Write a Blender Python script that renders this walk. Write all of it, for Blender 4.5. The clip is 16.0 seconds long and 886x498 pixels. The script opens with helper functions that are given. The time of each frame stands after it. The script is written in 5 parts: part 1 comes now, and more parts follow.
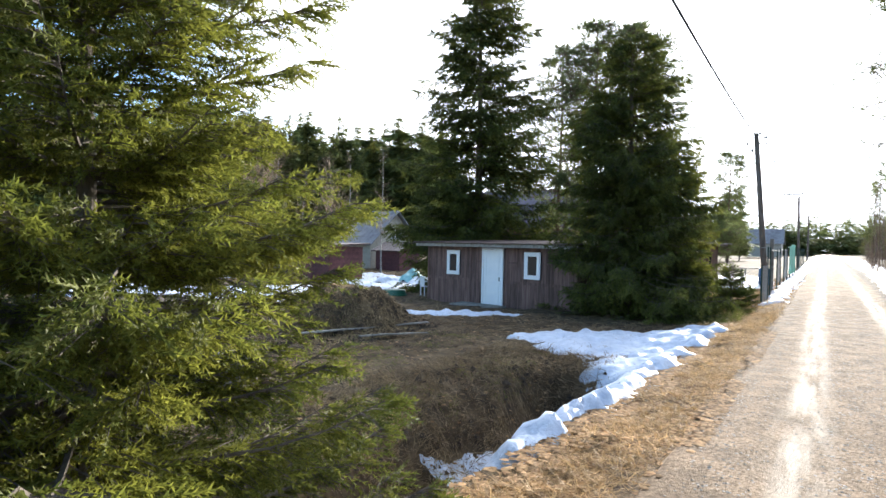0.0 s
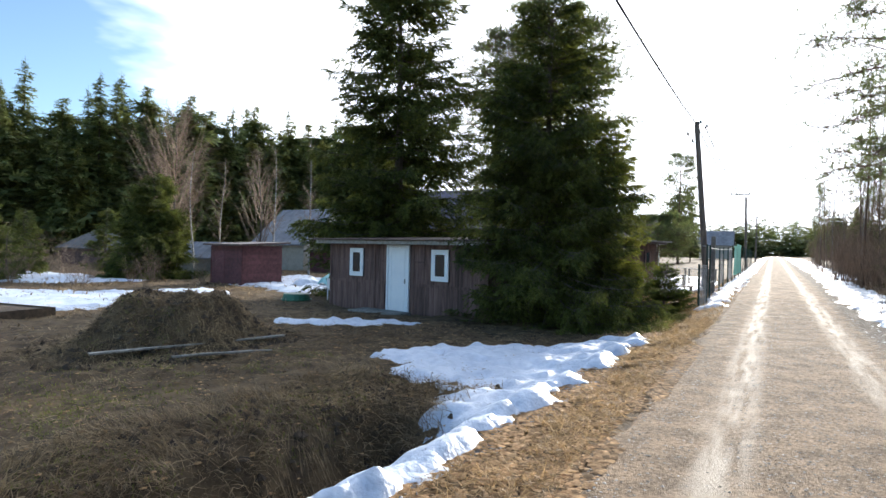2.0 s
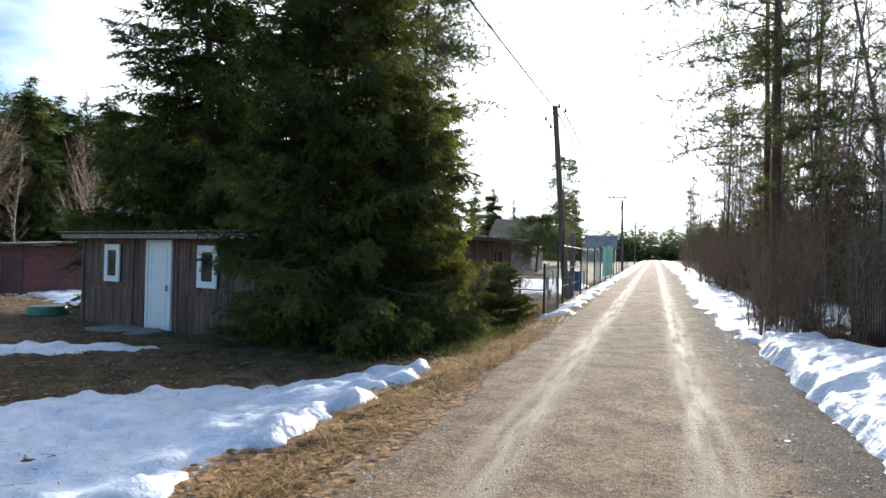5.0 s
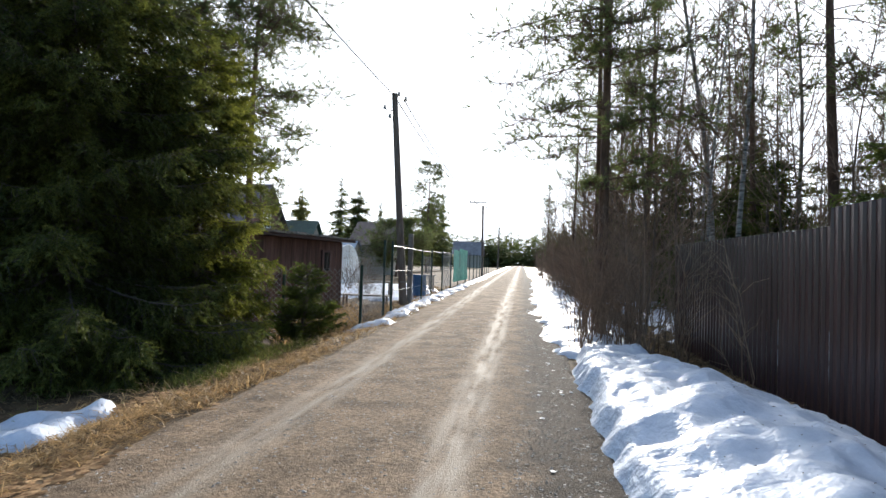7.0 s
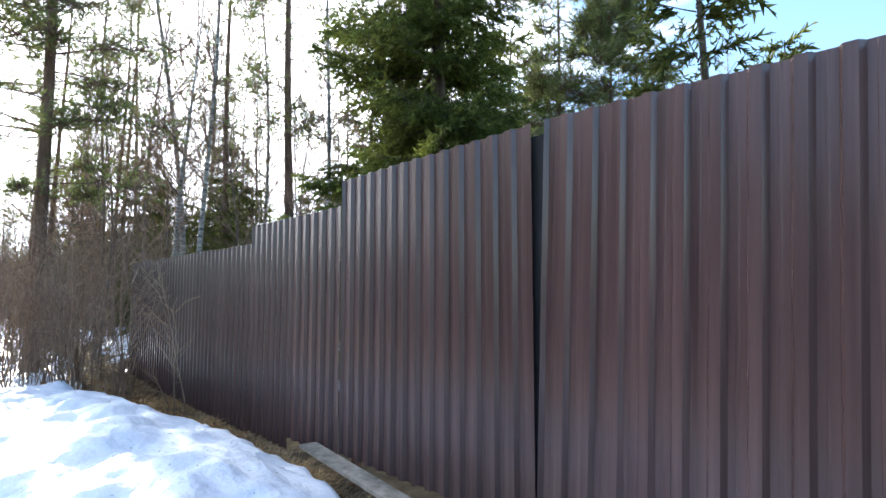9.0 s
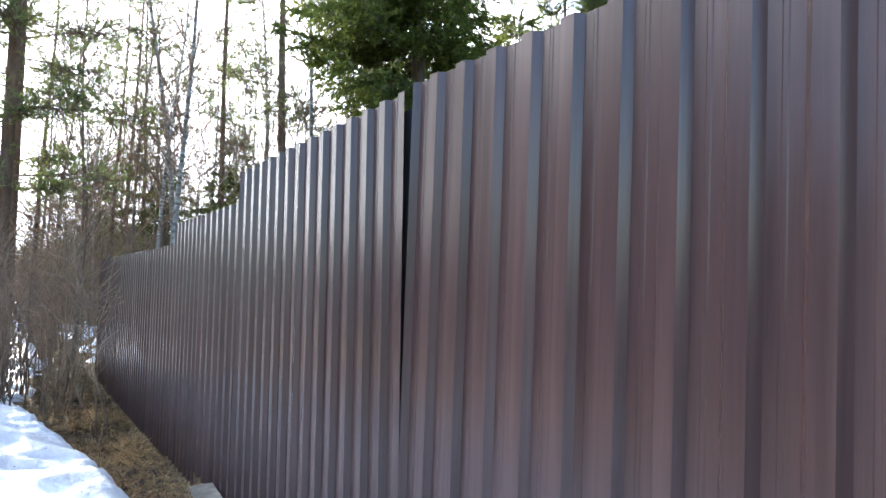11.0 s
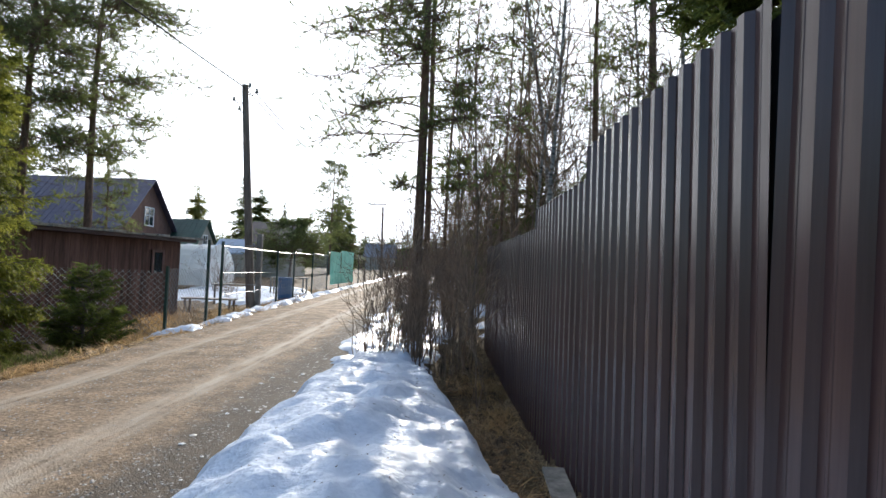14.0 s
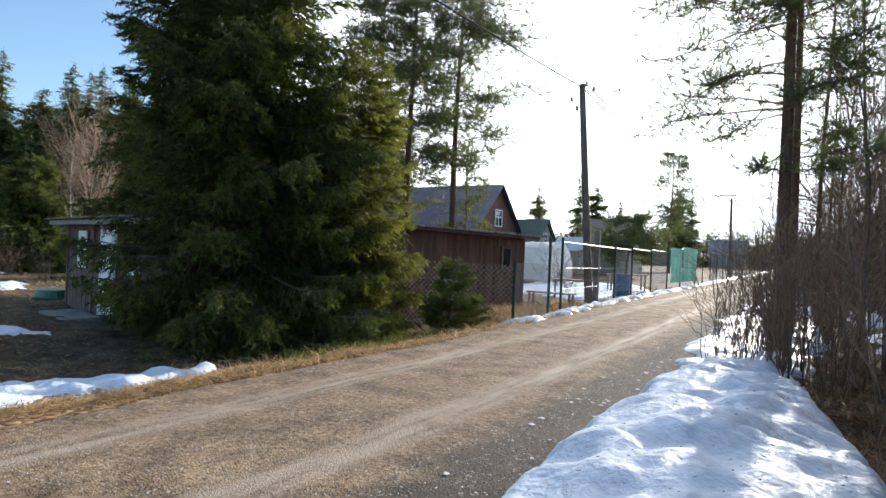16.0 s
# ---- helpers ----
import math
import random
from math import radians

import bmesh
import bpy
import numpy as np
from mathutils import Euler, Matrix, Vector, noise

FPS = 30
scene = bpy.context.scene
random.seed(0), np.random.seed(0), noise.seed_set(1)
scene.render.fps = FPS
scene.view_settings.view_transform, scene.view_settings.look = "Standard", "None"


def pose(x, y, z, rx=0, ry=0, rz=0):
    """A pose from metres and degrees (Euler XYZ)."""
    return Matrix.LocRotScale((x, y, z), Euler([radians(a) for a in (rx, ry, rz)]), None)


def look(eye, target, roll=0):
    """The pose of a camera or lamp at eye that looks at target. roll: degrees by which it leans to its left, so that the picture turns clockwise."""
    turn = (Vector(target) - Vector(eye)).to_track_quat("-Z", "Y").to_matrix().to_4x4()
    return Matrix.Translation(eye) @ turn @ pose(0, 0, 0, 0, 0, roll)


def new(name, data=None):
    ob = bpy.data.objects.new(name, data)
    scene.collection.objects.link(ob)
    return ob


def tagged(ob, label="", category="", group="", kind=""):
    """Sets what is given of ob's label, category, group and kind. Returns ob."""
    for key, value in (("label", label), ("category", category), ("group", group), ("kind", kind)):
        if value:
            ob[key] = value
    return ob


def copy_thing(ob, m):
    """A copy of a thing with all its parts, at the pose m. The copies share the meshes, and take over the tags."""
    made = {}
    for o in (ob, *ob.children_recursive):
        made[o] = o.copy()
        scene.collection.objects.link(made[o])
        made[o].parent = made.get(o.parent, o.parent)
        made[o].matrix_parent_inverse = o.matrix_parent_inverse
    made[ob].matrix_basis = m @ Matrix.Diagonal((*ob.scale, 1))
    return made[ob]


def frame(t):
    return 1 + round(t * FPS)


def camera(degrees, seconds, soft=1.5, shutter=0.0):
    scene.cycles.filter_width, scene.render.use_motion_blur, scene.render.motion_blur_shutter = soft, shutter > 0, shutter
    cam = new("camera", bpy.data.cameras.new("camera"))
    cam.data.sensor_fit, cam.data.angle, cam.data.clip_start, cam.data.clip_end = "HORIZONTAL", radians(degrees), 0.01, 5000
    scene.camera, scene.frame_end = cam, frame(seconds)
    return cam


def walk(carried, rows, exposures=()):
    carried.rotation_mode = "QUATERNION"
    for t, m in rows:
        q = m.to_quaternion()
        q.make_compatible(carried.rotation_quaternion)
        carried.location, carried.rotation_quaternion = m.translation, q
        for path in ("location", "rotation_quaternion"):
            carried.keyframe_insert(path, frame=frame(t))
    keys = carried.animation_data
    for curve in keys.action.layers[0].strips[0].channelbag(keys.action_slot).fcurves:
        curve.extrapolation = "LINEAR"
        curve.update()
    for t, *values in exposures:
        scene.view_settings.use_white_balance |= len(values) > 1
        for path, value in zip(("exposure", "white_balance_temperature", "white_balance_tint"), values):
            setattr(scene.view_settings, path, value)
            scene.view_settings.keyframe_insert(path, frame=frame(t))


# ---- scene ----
cam = camera(75.9, 16.0)
PATH = [
    (0, (-1.132, -3.13, 1.647), (-2.247, -1.47, 1.637), 1.3),
    (0.5, (-1.098, -2.299, 1.603), (-2.216, -0.64, 1.596), 1.2),
    (1, (-1.013, -1.427, 1.588), (-2.113, 0.244, 1.584), 1.2),
    (1.5, (-1.006, -0.576, 1.535), (-2.098, 1.099, 1.532), 1.3),
    (2, (-0.957, 0.293, 1.515), (-1.962, 2.022, 1.517), 1.3),
    (2.5, (-0.927, 1.116, 1.481), (-1.844, 2.894, 1.49), 1.4),
    (3, (-0.843, 1.885, 1.478), (-1.684, 3.7, 1.487), 1.3),
    (3.5, (-0.745, 2.71, 1.474), (-1.582, 4.527, 1.484), 1.2),
    (4, (-0.604, 3.455, 1.456), (-1.373, 5.301, 1.471), 1.2),
    (4.2, (-0.546, 3.735, 1.44), (-1.304, 5.586, 1.457), 1.3),
    (6.3, (0.314, 6.561, 1.305), (-0.177, 8.499, 1.343), 2.0),
    (6.5, (0.397, 6.807, 1.324), (-0.046, 8.757, 1.363), 2.4),
    (7, (0.597, 7.288, 1.307), (0.322, 9.268, 1.363), 1.8),
    (7.5, (0.814, 7.686, 1.3), (0.668, 9.679, 1.369), 2.0),
    (8, (0.973, 7.781, 1.32), (1.348, 9.743, 1.428), 1.6),
    (8.5, (1.095, 7.658, 1.333), (1.957, 9.457, 1.475), 0.6),
    (9, (1.357, 7.564, 1.286), (2.632, 9.097, 1.446), -0.0),
    (9.2, (1.547, 7.617, 1.265), (2.923, 9.059, 1.432), -0.3),
    (11.3, (2.448, 7.787, 1.444), (3.554, 9.447, 1.585), 1.5),
    (11.5, (2.471, 7.856, 1.43), (3.499, 9.565, 1.575), 2.1),
    (12, (2.583, 7.914, 1.396), (3.348, 9.758, 1.512), 1.3),
    (12.5, (2.699, 7.988, 1.426), (3.093, 9.947, 1.522), 1.4),
    (13, (2.766, 8.003, 1.416), (3.019, 9.984, 1.516), 2.3),
    (13.5, (2.736, 7.997, 1.413), (2.955, 9.982, 1.509), 2.2),
    (14, (2.681, 7.99, 1.381), (2.683, 9.989, 1.456), 2.2),
    (14.5, (2.56, 7.915, 1.355), (2.12, 9.865, 1.413), 2.6),
    (15, (2.481, 7.88, 1.374), (1.764, 9.746, 1.414), 4.2),
    (15.5, (2.524, 7.967, 1.346), (1.585, 9.733, 1.368), 3.1),
    (16, (2.59, 8.1, 1.323), (1.506, 9.78, 1.341), 2.6),
]
EXPOSURE = [(0, 1.4), (1.5, 1.1), (4.2, 0.8), (6.5, 0.65), (7.5, 0.5), (8, 0.4), (8.5, 0.95), (9, 2.0), (11.5, 2.35), (12, 1.85), (12.5, 1.2), (14.5, 0.8), (16, 0.85)]
walk(cam, [(t, look(eye, target, roll)) for t, eye, target, roll in PATH], EXPOSURE)

# ---- world, sun ----
SUN_EL, SUN_AZ = 14.0, 0.0


def make_world():
    w = bpy.data.worlds.new("sky")
    scene.world = w
    w.use_nodes = True
    nt = w.node_tree
    nt.nodes.clear()
    out = nt.nodes.new("ShaderNodeOutputWorld")
    bg = nt.nodes.new("ShaderNodeBackground")
    sky = nt.nodes.new("ShaderNodeTexSky")
    sky.sky_type, sky.sun_disc = "NISHITA", False
    sky.sun_elevation, sky.sun_rotation = radians(SUN_EL), radians(SUN_AZ)
    sky.air_density, sky.dust_density, sky.ozone_density = 1.0, 0.9, 3.0
    # thin bright veil of high cloud with soft gaps
    tc = nt.nodes.new("ShaderNodeTexCoord")
    mp = nt.nodes.new("ShaderNodeMapping")
    mp.inputs["Scale"].default_value = (1.0, 1.0, 3.0)
    mp.inputs["Location"].default_value = (0.35, 0.2, 0.1)
    nz = nt.nodes.new("ShaderNodeTexNoise")
    nz.inputs["Scale"].default_value, nz.inputs["Detail"].default_value = 1.3, 6.0
    nz.inputs["Roughness"].default_value = 0.5
    # the veil is thickest round the sun and opens to blue away from it
    dot, gain, add = nt.nodes.new("ShaderNodeVectorMath"), nt.nodes.new("ShaderNodeMath"), nt.nodes.new("ShaderNodeMath")
    dot.operation, gain.operation = "DOT_PRODUCT", "MULTIPLY_ADD"
    dot.inputs[1].default_value = (0.0, math.cos(radians(SUN_EL)), math.sin(radians(SUN_EL)))
    gain.inputs[1].default_value, gain.inputs[2].default_value = 0.5, -0.32
    nt.links.new(tc.outputs["Generated"], dot.inputs[0])
    nt.links.new(dot.outputs["Value"], gain.inputs[0])
    rp = nt.nodes.new("ShaderNodeValToRGB")
    rp.color_ramp.elements[0].position, rp.color_ramp.elements[1].position = 0.38, 0.54
    rp.color_ramp.elements[0].color = (0.0, 0.0, 0.0, 1)
    mix = nt.nodes.new("ShaderNodeMix")
    mix.data_type = "RGBA"
    mix.inputs[7].default_value = (9.2, 9.7, 10.5, 1)
    nt.links.new(tc.outputs["Generated"], mp.inputs["Vector"])
    nt.links.new(mp.outputs[0], nz.inputs["Vector"])
    nt.links.new(nz.outputs["Fac"], add.inputs[0])
    nt.links.new(gain.outputs[0], add.inputs[1])
    nt.links.new(add.outputs[0], rp.inputs["Fac"])
    nt.links.new(rp.outputs["Color"], mix.inputs[0])
    nt.links.new(sky.outputs[0], mix.inputs[6])
    nt.links.new(mix.outputs[2], bg.inputs["Color"])
    bg.inputs["Strength"].default_value = 0.15
    nt.links.new(bg.outputs[0], out.inputs["Surface"])


make_world()
sun_data = bpy.data.lights.new("sun", "SUN")
sun_data.energy, sun_data.angle, sun_data.color = 4.6, radians(0.6), (1.0, 0.95, 0.87)
sun = new("sun", sun_data)
sun.matrix_world = look((0, 60 * math.cos(radians(SUN_EL)), 60 * math.sin(radians(SUN_EL))), (0, 0, 0))

# ---- materials ----


def mat(name, col, col2=None, scale=6.0, rough=0.85, bump=0.3, bump_scale=40.0, metal=0.0, vary=0.0, trans=0.0, coords="Object", stretch=(1, 1, 1), big=0.6, spec=0.5):
    """Two colours mixed by noise at two scales, fine bump, optional variation per island and light passing through."""
    m = bpy.data.materials.new(name)
    m.use_nodes = True
    nt = m.node_tree
    nt.nodes.clear()
    N, L = nt.nodes.new, nt.links.new
    out, bs = N("ShaderNodeOutputMaterial"), N("ShaderNodeBsdfPrincipled")
    tc, mp = N("ShaderNodeTexCoord"), N("ShaderNodeMapping")
    mp.inputs["Scale"].default_value = stretch
    L(tc.outputs[coords], mp.inputs["Vector"])
    n1, n2 = N("ShaderNodeTexNoise"), N("ShaderNodeTexNoise")
    n1.inputs["Scale"].default_value, n1.inputs["Detail"].default_value = scale, 8
    n1.inputs["Roughness"].default_value = 0.65
    n2.inputs["Scale"].default_value, n2.inputs["Detail"].default_value = scale * 0.12, 3
    L(mp.outputs[0], n1.inputs["Vector"])
    L(mp.outputs[0], n2.inputs["Vector"])
    r1 = N("ShaderNodeValToRGB")
    r1.color_ramp.elements[0].position, r1.color_ramp.elements[1].position = 0.35, 0.65
    r1.color_ramp.elements[0].color = (*col, 1)
    r1.color_ramp.elements[1].color = (*(col2 or col), 1)
    L(n1.outputs["Fac"], r1.inputs["Fac"])
    hs = N("ShaderNodeHueSaturation")
    mr = N("ShaderNodeMapRange")
    mr.inputs[1].default_value, mr.inputs[2].default_value = 0.3, 0.7
    mr.inputs[3].default_value, mr.inputs[4].default_value = 1 - 0.35 * big, 1 + 0.35 * big
    L(n2.outputs["Fac"], mr.inputs[0])
    last = mr.outputs[0]
    if vary:
        geo, m2, mu = N("ShaderNodeNewGeometry"), N("ShaderNodeMapRange"), N("ShaderNodeMath")
        oi, ad, fr = N("ShaderNodeObjectInfo"), N("ShaderNodeMath"), N("ShaderNodeMath")
        ad.operation, fr.operation = "ADD", "FRACT"
        L(geo.outputs["Random Per Island"], ad.inputs[0])
        L(oi.outputs["Random"], ad.inputs[1])
        L(ad.outputs[0], fr.inputs[0])
        m2.inputs[3].default_value, m2.inputs[4].default_value = 1 - vary, 1 + vary
        L(fr.outputs[0], m2.inputs[0])
        mu.operation = "MULTIPLY"
        L(last, mu.inputs[0])
        L(m2.outputs[0], mu.inputs[1])
        last = mu.outputs[0]
    L(last, hs.inputs["Value"])
    L(r1.outputs["Color"], hs.inputs["Color"])
    L(hs.outputs[0], bs.inputs["Base Color"])
    bs.inputs["Roughness"].default_value, bs.inputs["Metallic"].default_value = rough, metal
    bs.inputs["Specular IOR Level"].default_value = spec
    if bump:
        n3, bp = N("ShaderNodeTexNoise"), N("ShaderNodeBump")
        n3.inputs["Scale"].default_value, n3.inputs["Detail"].default_value = bump_scale, 5
        L(mp.outputs[0], n3.inputs["Vector"])
        bp.inputs["Strength"].default_value, bp.inputs["Distance"].default_value = bump, 0.02
        L(n3.outputs["Fac"], bp.inputs["Height"])
        L(bp.outputs[0], bs.inputs["Normal"])
    if trans:
        tr, ms = N("ShaderNodeBsdfTranslucent"), N("ShaderNodeMixShader")
        L(hs.outputs[0], tr.inputs["Color"])
        ms.inputs[0].default_value = trans
        L(bs.outputs[0], ms.inputs[1])
        L(tr.outputs[0], ms.inputs[2])
        L(ms.outputs[0], out.inputs["Surface"])
    else:
        L(bs.outputs[0], out.inputs["Surface"])
    return m


M_YARD = mat("yard_turf", (0.055, 0.037, 0.023), (0.185, 0.125, 0.067), 3.0, 0.95, 1.0, 18, spec=0.2, big=1.0)
M_ROAD = mat("road_gravel", (0.115, 0.077, 0.046), (0.34, 0.237, 0.15), 26.0, 0.95, 0.7, 80, spec=0.22, big=1.0)


def worn_glare_tracks(m, centres, width):
    """Two wheel tracks: paler, finer and smoother than the loose gravel; the pale colour also holds sun glare."""
    nt = m.node_tree
    N, L = nt.nodes.new, nt.links.new
    bs = nt.nodes["Principled BSDF"]
    src = bs.inputs["Base Color"].links[0].from_socket
    tc, sp = N("ShaderNodeTexCoord"), N("ShaderNodeSeparateXYZ")
    nz, mp = N("ShaderNodeTexNoise"), N("ShaderNodeMapping")
    mp.inputs["Scale"].default_value = (5.0, 0.5, 1)
    nz.inputs["Scale"].default_value, nz.inputs["Detail"].default_value = 1.6, 8
    L(tc.outputs["Object"], sp.inputs[0])
    L(tc.outputs["Object"], mp.inputs[0])
    L(mp.outputs[0], nz.inputs["Vector"])
    total = None
    for c in centres:
        a, b, d = N("ShaderNodeMath"), N("ShaderNodeMath"), N("ShaderNodeMapRange")
        a.operation, b.operation = "SUBTRACT", "ABSOLUTE"
        a.inputs[1].default_value = c
        d.interpolation_type = "SMOOTHERSTEP"
        d.inputs[1].default_value, d.inputs[2].default_value, d.inputs[3].default_value, d.inputs[4].default_value = 0, width, 1, 0
        L(sp.outputs[0], a.inputs[0])
        L(a.outputs[0], b.inputs[0])
        L(b.outputs[0], d.inputs[0])
        if total is None:
            total = d.outputs[0]
        else:
            s = N("ShaderNodeMath")
            L(total, s.inputs[0])
            L(d.outputs[0], s.inputs[1])
            total = s.outputs[0]
    mr, mu = N("ShaderNodeMapRange"), N("ShaderNodeMath")
    mr.inputs[1].default_value, mr.inputs[2].default_value, mr.inputs[3].default_value = 0.36, 0.6, 0.15
    L(nz.outputs["Fac"], mr.inputs[0])
    mu.operation, mu.use_clamp = "MULTIPLY", True
    L(total, mu.inputs[0])
    L(mr.outputs[0], mu.inputs[1])
    mix = N("ShaderNodeMix")
    mix.data_type = "RGBA"
    mix.inputs[7].default_value = (0.37, 0.30, 0.225, 1)
    L(mu.outputs[0], mix.inputs[0])
    L(src, mix.inputs[6])
    L(mix.outputs[2], bs.inputs["Base Color"])
    # the damp dark margin along the snow bank
    n4, a4, w4, m4 = N("ShaderNodeTexNoise"), N("ShaderNodeMath"), N("ShaderNodeMapRange"), N("ShaderNodeMix")
    n4.inputs["Scale"].default_value, n4.inputs["Detail"].default_value = 3.0, 6
    L(tc.outputs["Object"], n4.inputs["Vector"])
    a4.operation = "MULTIPLY_ADD"
    a4.inputs[1].default_value = 0.7
    L(n4.outputs["Fac"], a4.inputs[0])
    L(sp.outputs[0], a4.inputs[2])
    w4.inputs[1].default_value, w4.inputs[2].default_value, w4.inputs[4].default_value = 0.85, 1.15, 0.8
    L(a4.outputs[0], w4.inputs[0])
    m4.data_type = "RGBA"
    m4.inputs[7].default_value = (0.062, 0.052, 0.042, 1)
    L(w4.outputs[0], m4.inputs[0])
    L(mix.outputs[2], m4.inputs[6])
    L(m4.outputs[2], bs.inputs["Base Color"])
    ro = N("ShaderNodeMapRange")
    ro.inputs[3].default_value, ro.inputs[4].default_value = 0.95, 0.76
    L(mu.outputs[0], ro.inputs[0])
    L(ro.outputs[0], bs.inputs["Roughness"])


worn_glare_tracks(M_ROAD, (-1.25, 0.15), 0.34)
M_STONE = mat("gravel_stone", (0.16, 0.14, 0.12), (0.36, 0.33, 0.29), 30, 0.7, 0.2, vary=0.5)
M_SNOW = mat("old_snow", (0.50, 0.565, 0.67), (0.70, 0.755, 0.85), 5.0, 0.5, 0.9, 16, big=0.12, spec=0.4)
M_SNOW_DIRTY = mat("dirty_snow", (0.5, 0.47, 0.42), (0.76, 0.76, 0.76), 5.0, 0.6, 0.6, 25, big=0.3)
M_STRAW = mat("straw", (0.30, 0.185, 0.08), (0.62, 0.42, 0.20), 8, 0.7, 0, vary=0.5, trans=0.45)
M_TURF = mat("dead_grass", (0.15, 0.10, 0.056), (0.38, 0.275, 0.155), 0.9, 0.8, 0, vary=0.55, trans=0.35)
M_MOSS = mat("green_moss", (0.13, 0.15, 0.025), (0.30, 0.29, 0.07), 6, 0.9, 0, vary=0.4, trans=0.35)
M_LEAF = mat("dead_leaf", (0.20, 0.11, 0.055), (0.52, 0.34, 0.18), 20, 0.9, 0, vary=0.6, trans=0.3, spec=0.08)
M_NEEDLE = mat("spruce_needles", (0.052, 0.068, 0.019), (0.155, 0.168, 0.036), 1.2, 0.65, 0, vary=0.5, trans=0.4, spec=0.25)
# MID and LIT: the same spruce needles with sunlight put into the colour
M_NEEDLE_MID = mat("half_lit_spruce_needles", (0.07, 0.095, 0.022), (0.19, 0.22, 0.05), 1.2, 0.65, 0, vary=0.45, trans=0.5, spec=0.25)
M_NEEDLE_LIT = mat("sunlit_spruce_needles", (0.095, 0.115, 0.02), (0.25, 0.25, 0.045), 1.2, 0.6, 0, vary=0.45, trans=0.5, spec=0.3)
M_PNEEDLE = mat("pine_needles", (0.11, 0.14, 0.05), (0.25, 0.28, 0.09), 1.0, 0.6, 0, vary=0.4, trans=0.4)
M_FAR_PALE = mat("far_yellow_needles", (0.14, 0.155, 0.04), (0.34, 0.33, 0.09), 0.4, 0.8, 0, vary=0.45, trans=0.35)
M_FAR = mat("far_needles", (0.10, 0.13, 0.045), (0.26, 0.28, 0.085), 0.4, 0.8, 0, vary=0.45, trans=0.3)
M_BARK = mat("grey_bark", (0.06, 0.047, 0.037), (0.15, 0.12, 0.095), 14, 0.9, 0.7, 60, stretch=(1, 1, 0.3))
M_PBARK = mat("pine_bark", (0.085, 0.052, 0.036), (0.19, 0.118, 0.08), 12, 0.9, 0.7, 50, stretch=(1, 1, 0.3))
M_STEM = mat("brown_stem_bark", (0.10, 0.075, 0.058), (0.23, 0.175, 0.135), 14, 0.9, 0.4, 60, stretch=(1, 1, 0.3))
M_BIRCH = mat("birch_bark", (0.06, 0.055, 0.05), (0.5, 0.46, 0.41), 9, 0.8, 0.3, 30, stretch=(0.5, 0.5, 2.2))
M_TWIG = mat("bare_twigs", (0.16, 0.105, 0.07), (0.30, 0.20, 0.13), 5, 0.8, 0, vary=0.4)
M_FENCE = mat("brown_painted_steel", (0.058, 0.031, 0.030), (0.105, 0.060, 0.056), 13, 0.26, 0.05, 9, big=0.5, vary=0.07, stretch=(1, 1, 0.03))
M_BOARD = mat("weathered_brown_boards", (0.088, 0.047, 0.040), (0.21, 0.126, 0.105), 8, 0.85, 0.5, 50, vary=0.25, stretch=(2, 2, 0.15))
M_HUT = mat("stained_brown_boards", (0.085, 0.043, 0.033), (0.19, 0.10, 0.076), 8, 0.85, 0.5, 50, vary=0.25, stretch=(2, 2, 0.2))
M_RED = mat("faded_red_boards", (0.085, 0.030, 0.032), (0.155, 0.055, 0.056), 6, 0.8, 0.4, 40, vary=0.15)
M_WHITE = mat("white_plastic", (0.78, 0.8, 0.83), (0.84, 0.85, 0.86), 3, 0.35, 0, big=0.1)
M_PALE = mat("pale_render", (0.38, 0.35, 0.29), (0.48, 0.45, 0.38), 2, 0.9, 0.2, 30, big=0.3)
M_GREYWOOD = mat("grey_weathered_wood", (0.16, 0.145, 0.125), (0.36, 0.33, 0.29), 10, 0.9, 0.5, 60, vary=0.2, stretch=(1, 1, 1))
M_GREYWOOD2 = mat("old_grey_roofing", (0.09, 0.09, 0.095), (0.16, 0.155, 0.15), 3, 0.9, 0.4, 30)
M_POLE = mat("pole_wood", (0.12, 0.095, 0.077), (0.24, 0.19, 0.155), 10, 0.9, 0.5, 50, stretch=(2, 2, 0.2))
M_CONC = mat("concrete", (0.143, 0.129, 0.113), (0.266, 0.236, 0.204), 7, 0.9, 0.5, 40)
M_RUST = mat("rusty_iron", (0.10, 0.045, 0.03), (0.22, 0.10, 0.055), 14, 0.75, 0.4, 60, metal=0.3)
M_ROOFGREY = mat("grey_sheet_roof", (0.16, 0.17, 0.19), (0.26, 0.27, 0.3), 2, 0.5, 0.1, 20)
M_ROOFDARK = mat("dark_metal_tiles", (0.055, 0.05, 0.085), (0.09, 0.08, 0.13), 2, 0.4, 0.1, 20)
M_ROOFGREEN = mat("green_roof_sheet", (0.02, 0.06, 0.045), (0.03, 0.085, 0.06), 2, 0.5, 0.1, 20)
M_ROOFBROWN = mat("brown_roof_sheet", (0.06, 0.035, 0.035), (0.1, 0.06, 0.055), 2, 0.5, 0.1, 20)
M_ROOFBLUE = mat("pale_blue_roof", (0.3, 0.38, 0.48), (0.4, 0.48, 0.58), 2, 0.5, 0.1, 20)
M_GREENPOST = mat("green_painted_steel", (0.01, 0.03, 0.022), (0.018, 0.055, 0.038), 8, 0.5, 0.1, 40)
M_WIRE = mat("galvanised_wire", (0.26, 0.26, 0.25), (0.4, 0.4, 0.38), 10, 0.5, 0, metal=0.6)
M_NET = mat("green_netting", (0.15, 0.45, 0.34), (0.32, 0.60, 0.49), 5, 0.7, 0.5, 12, trans=0.55, big=0.5)
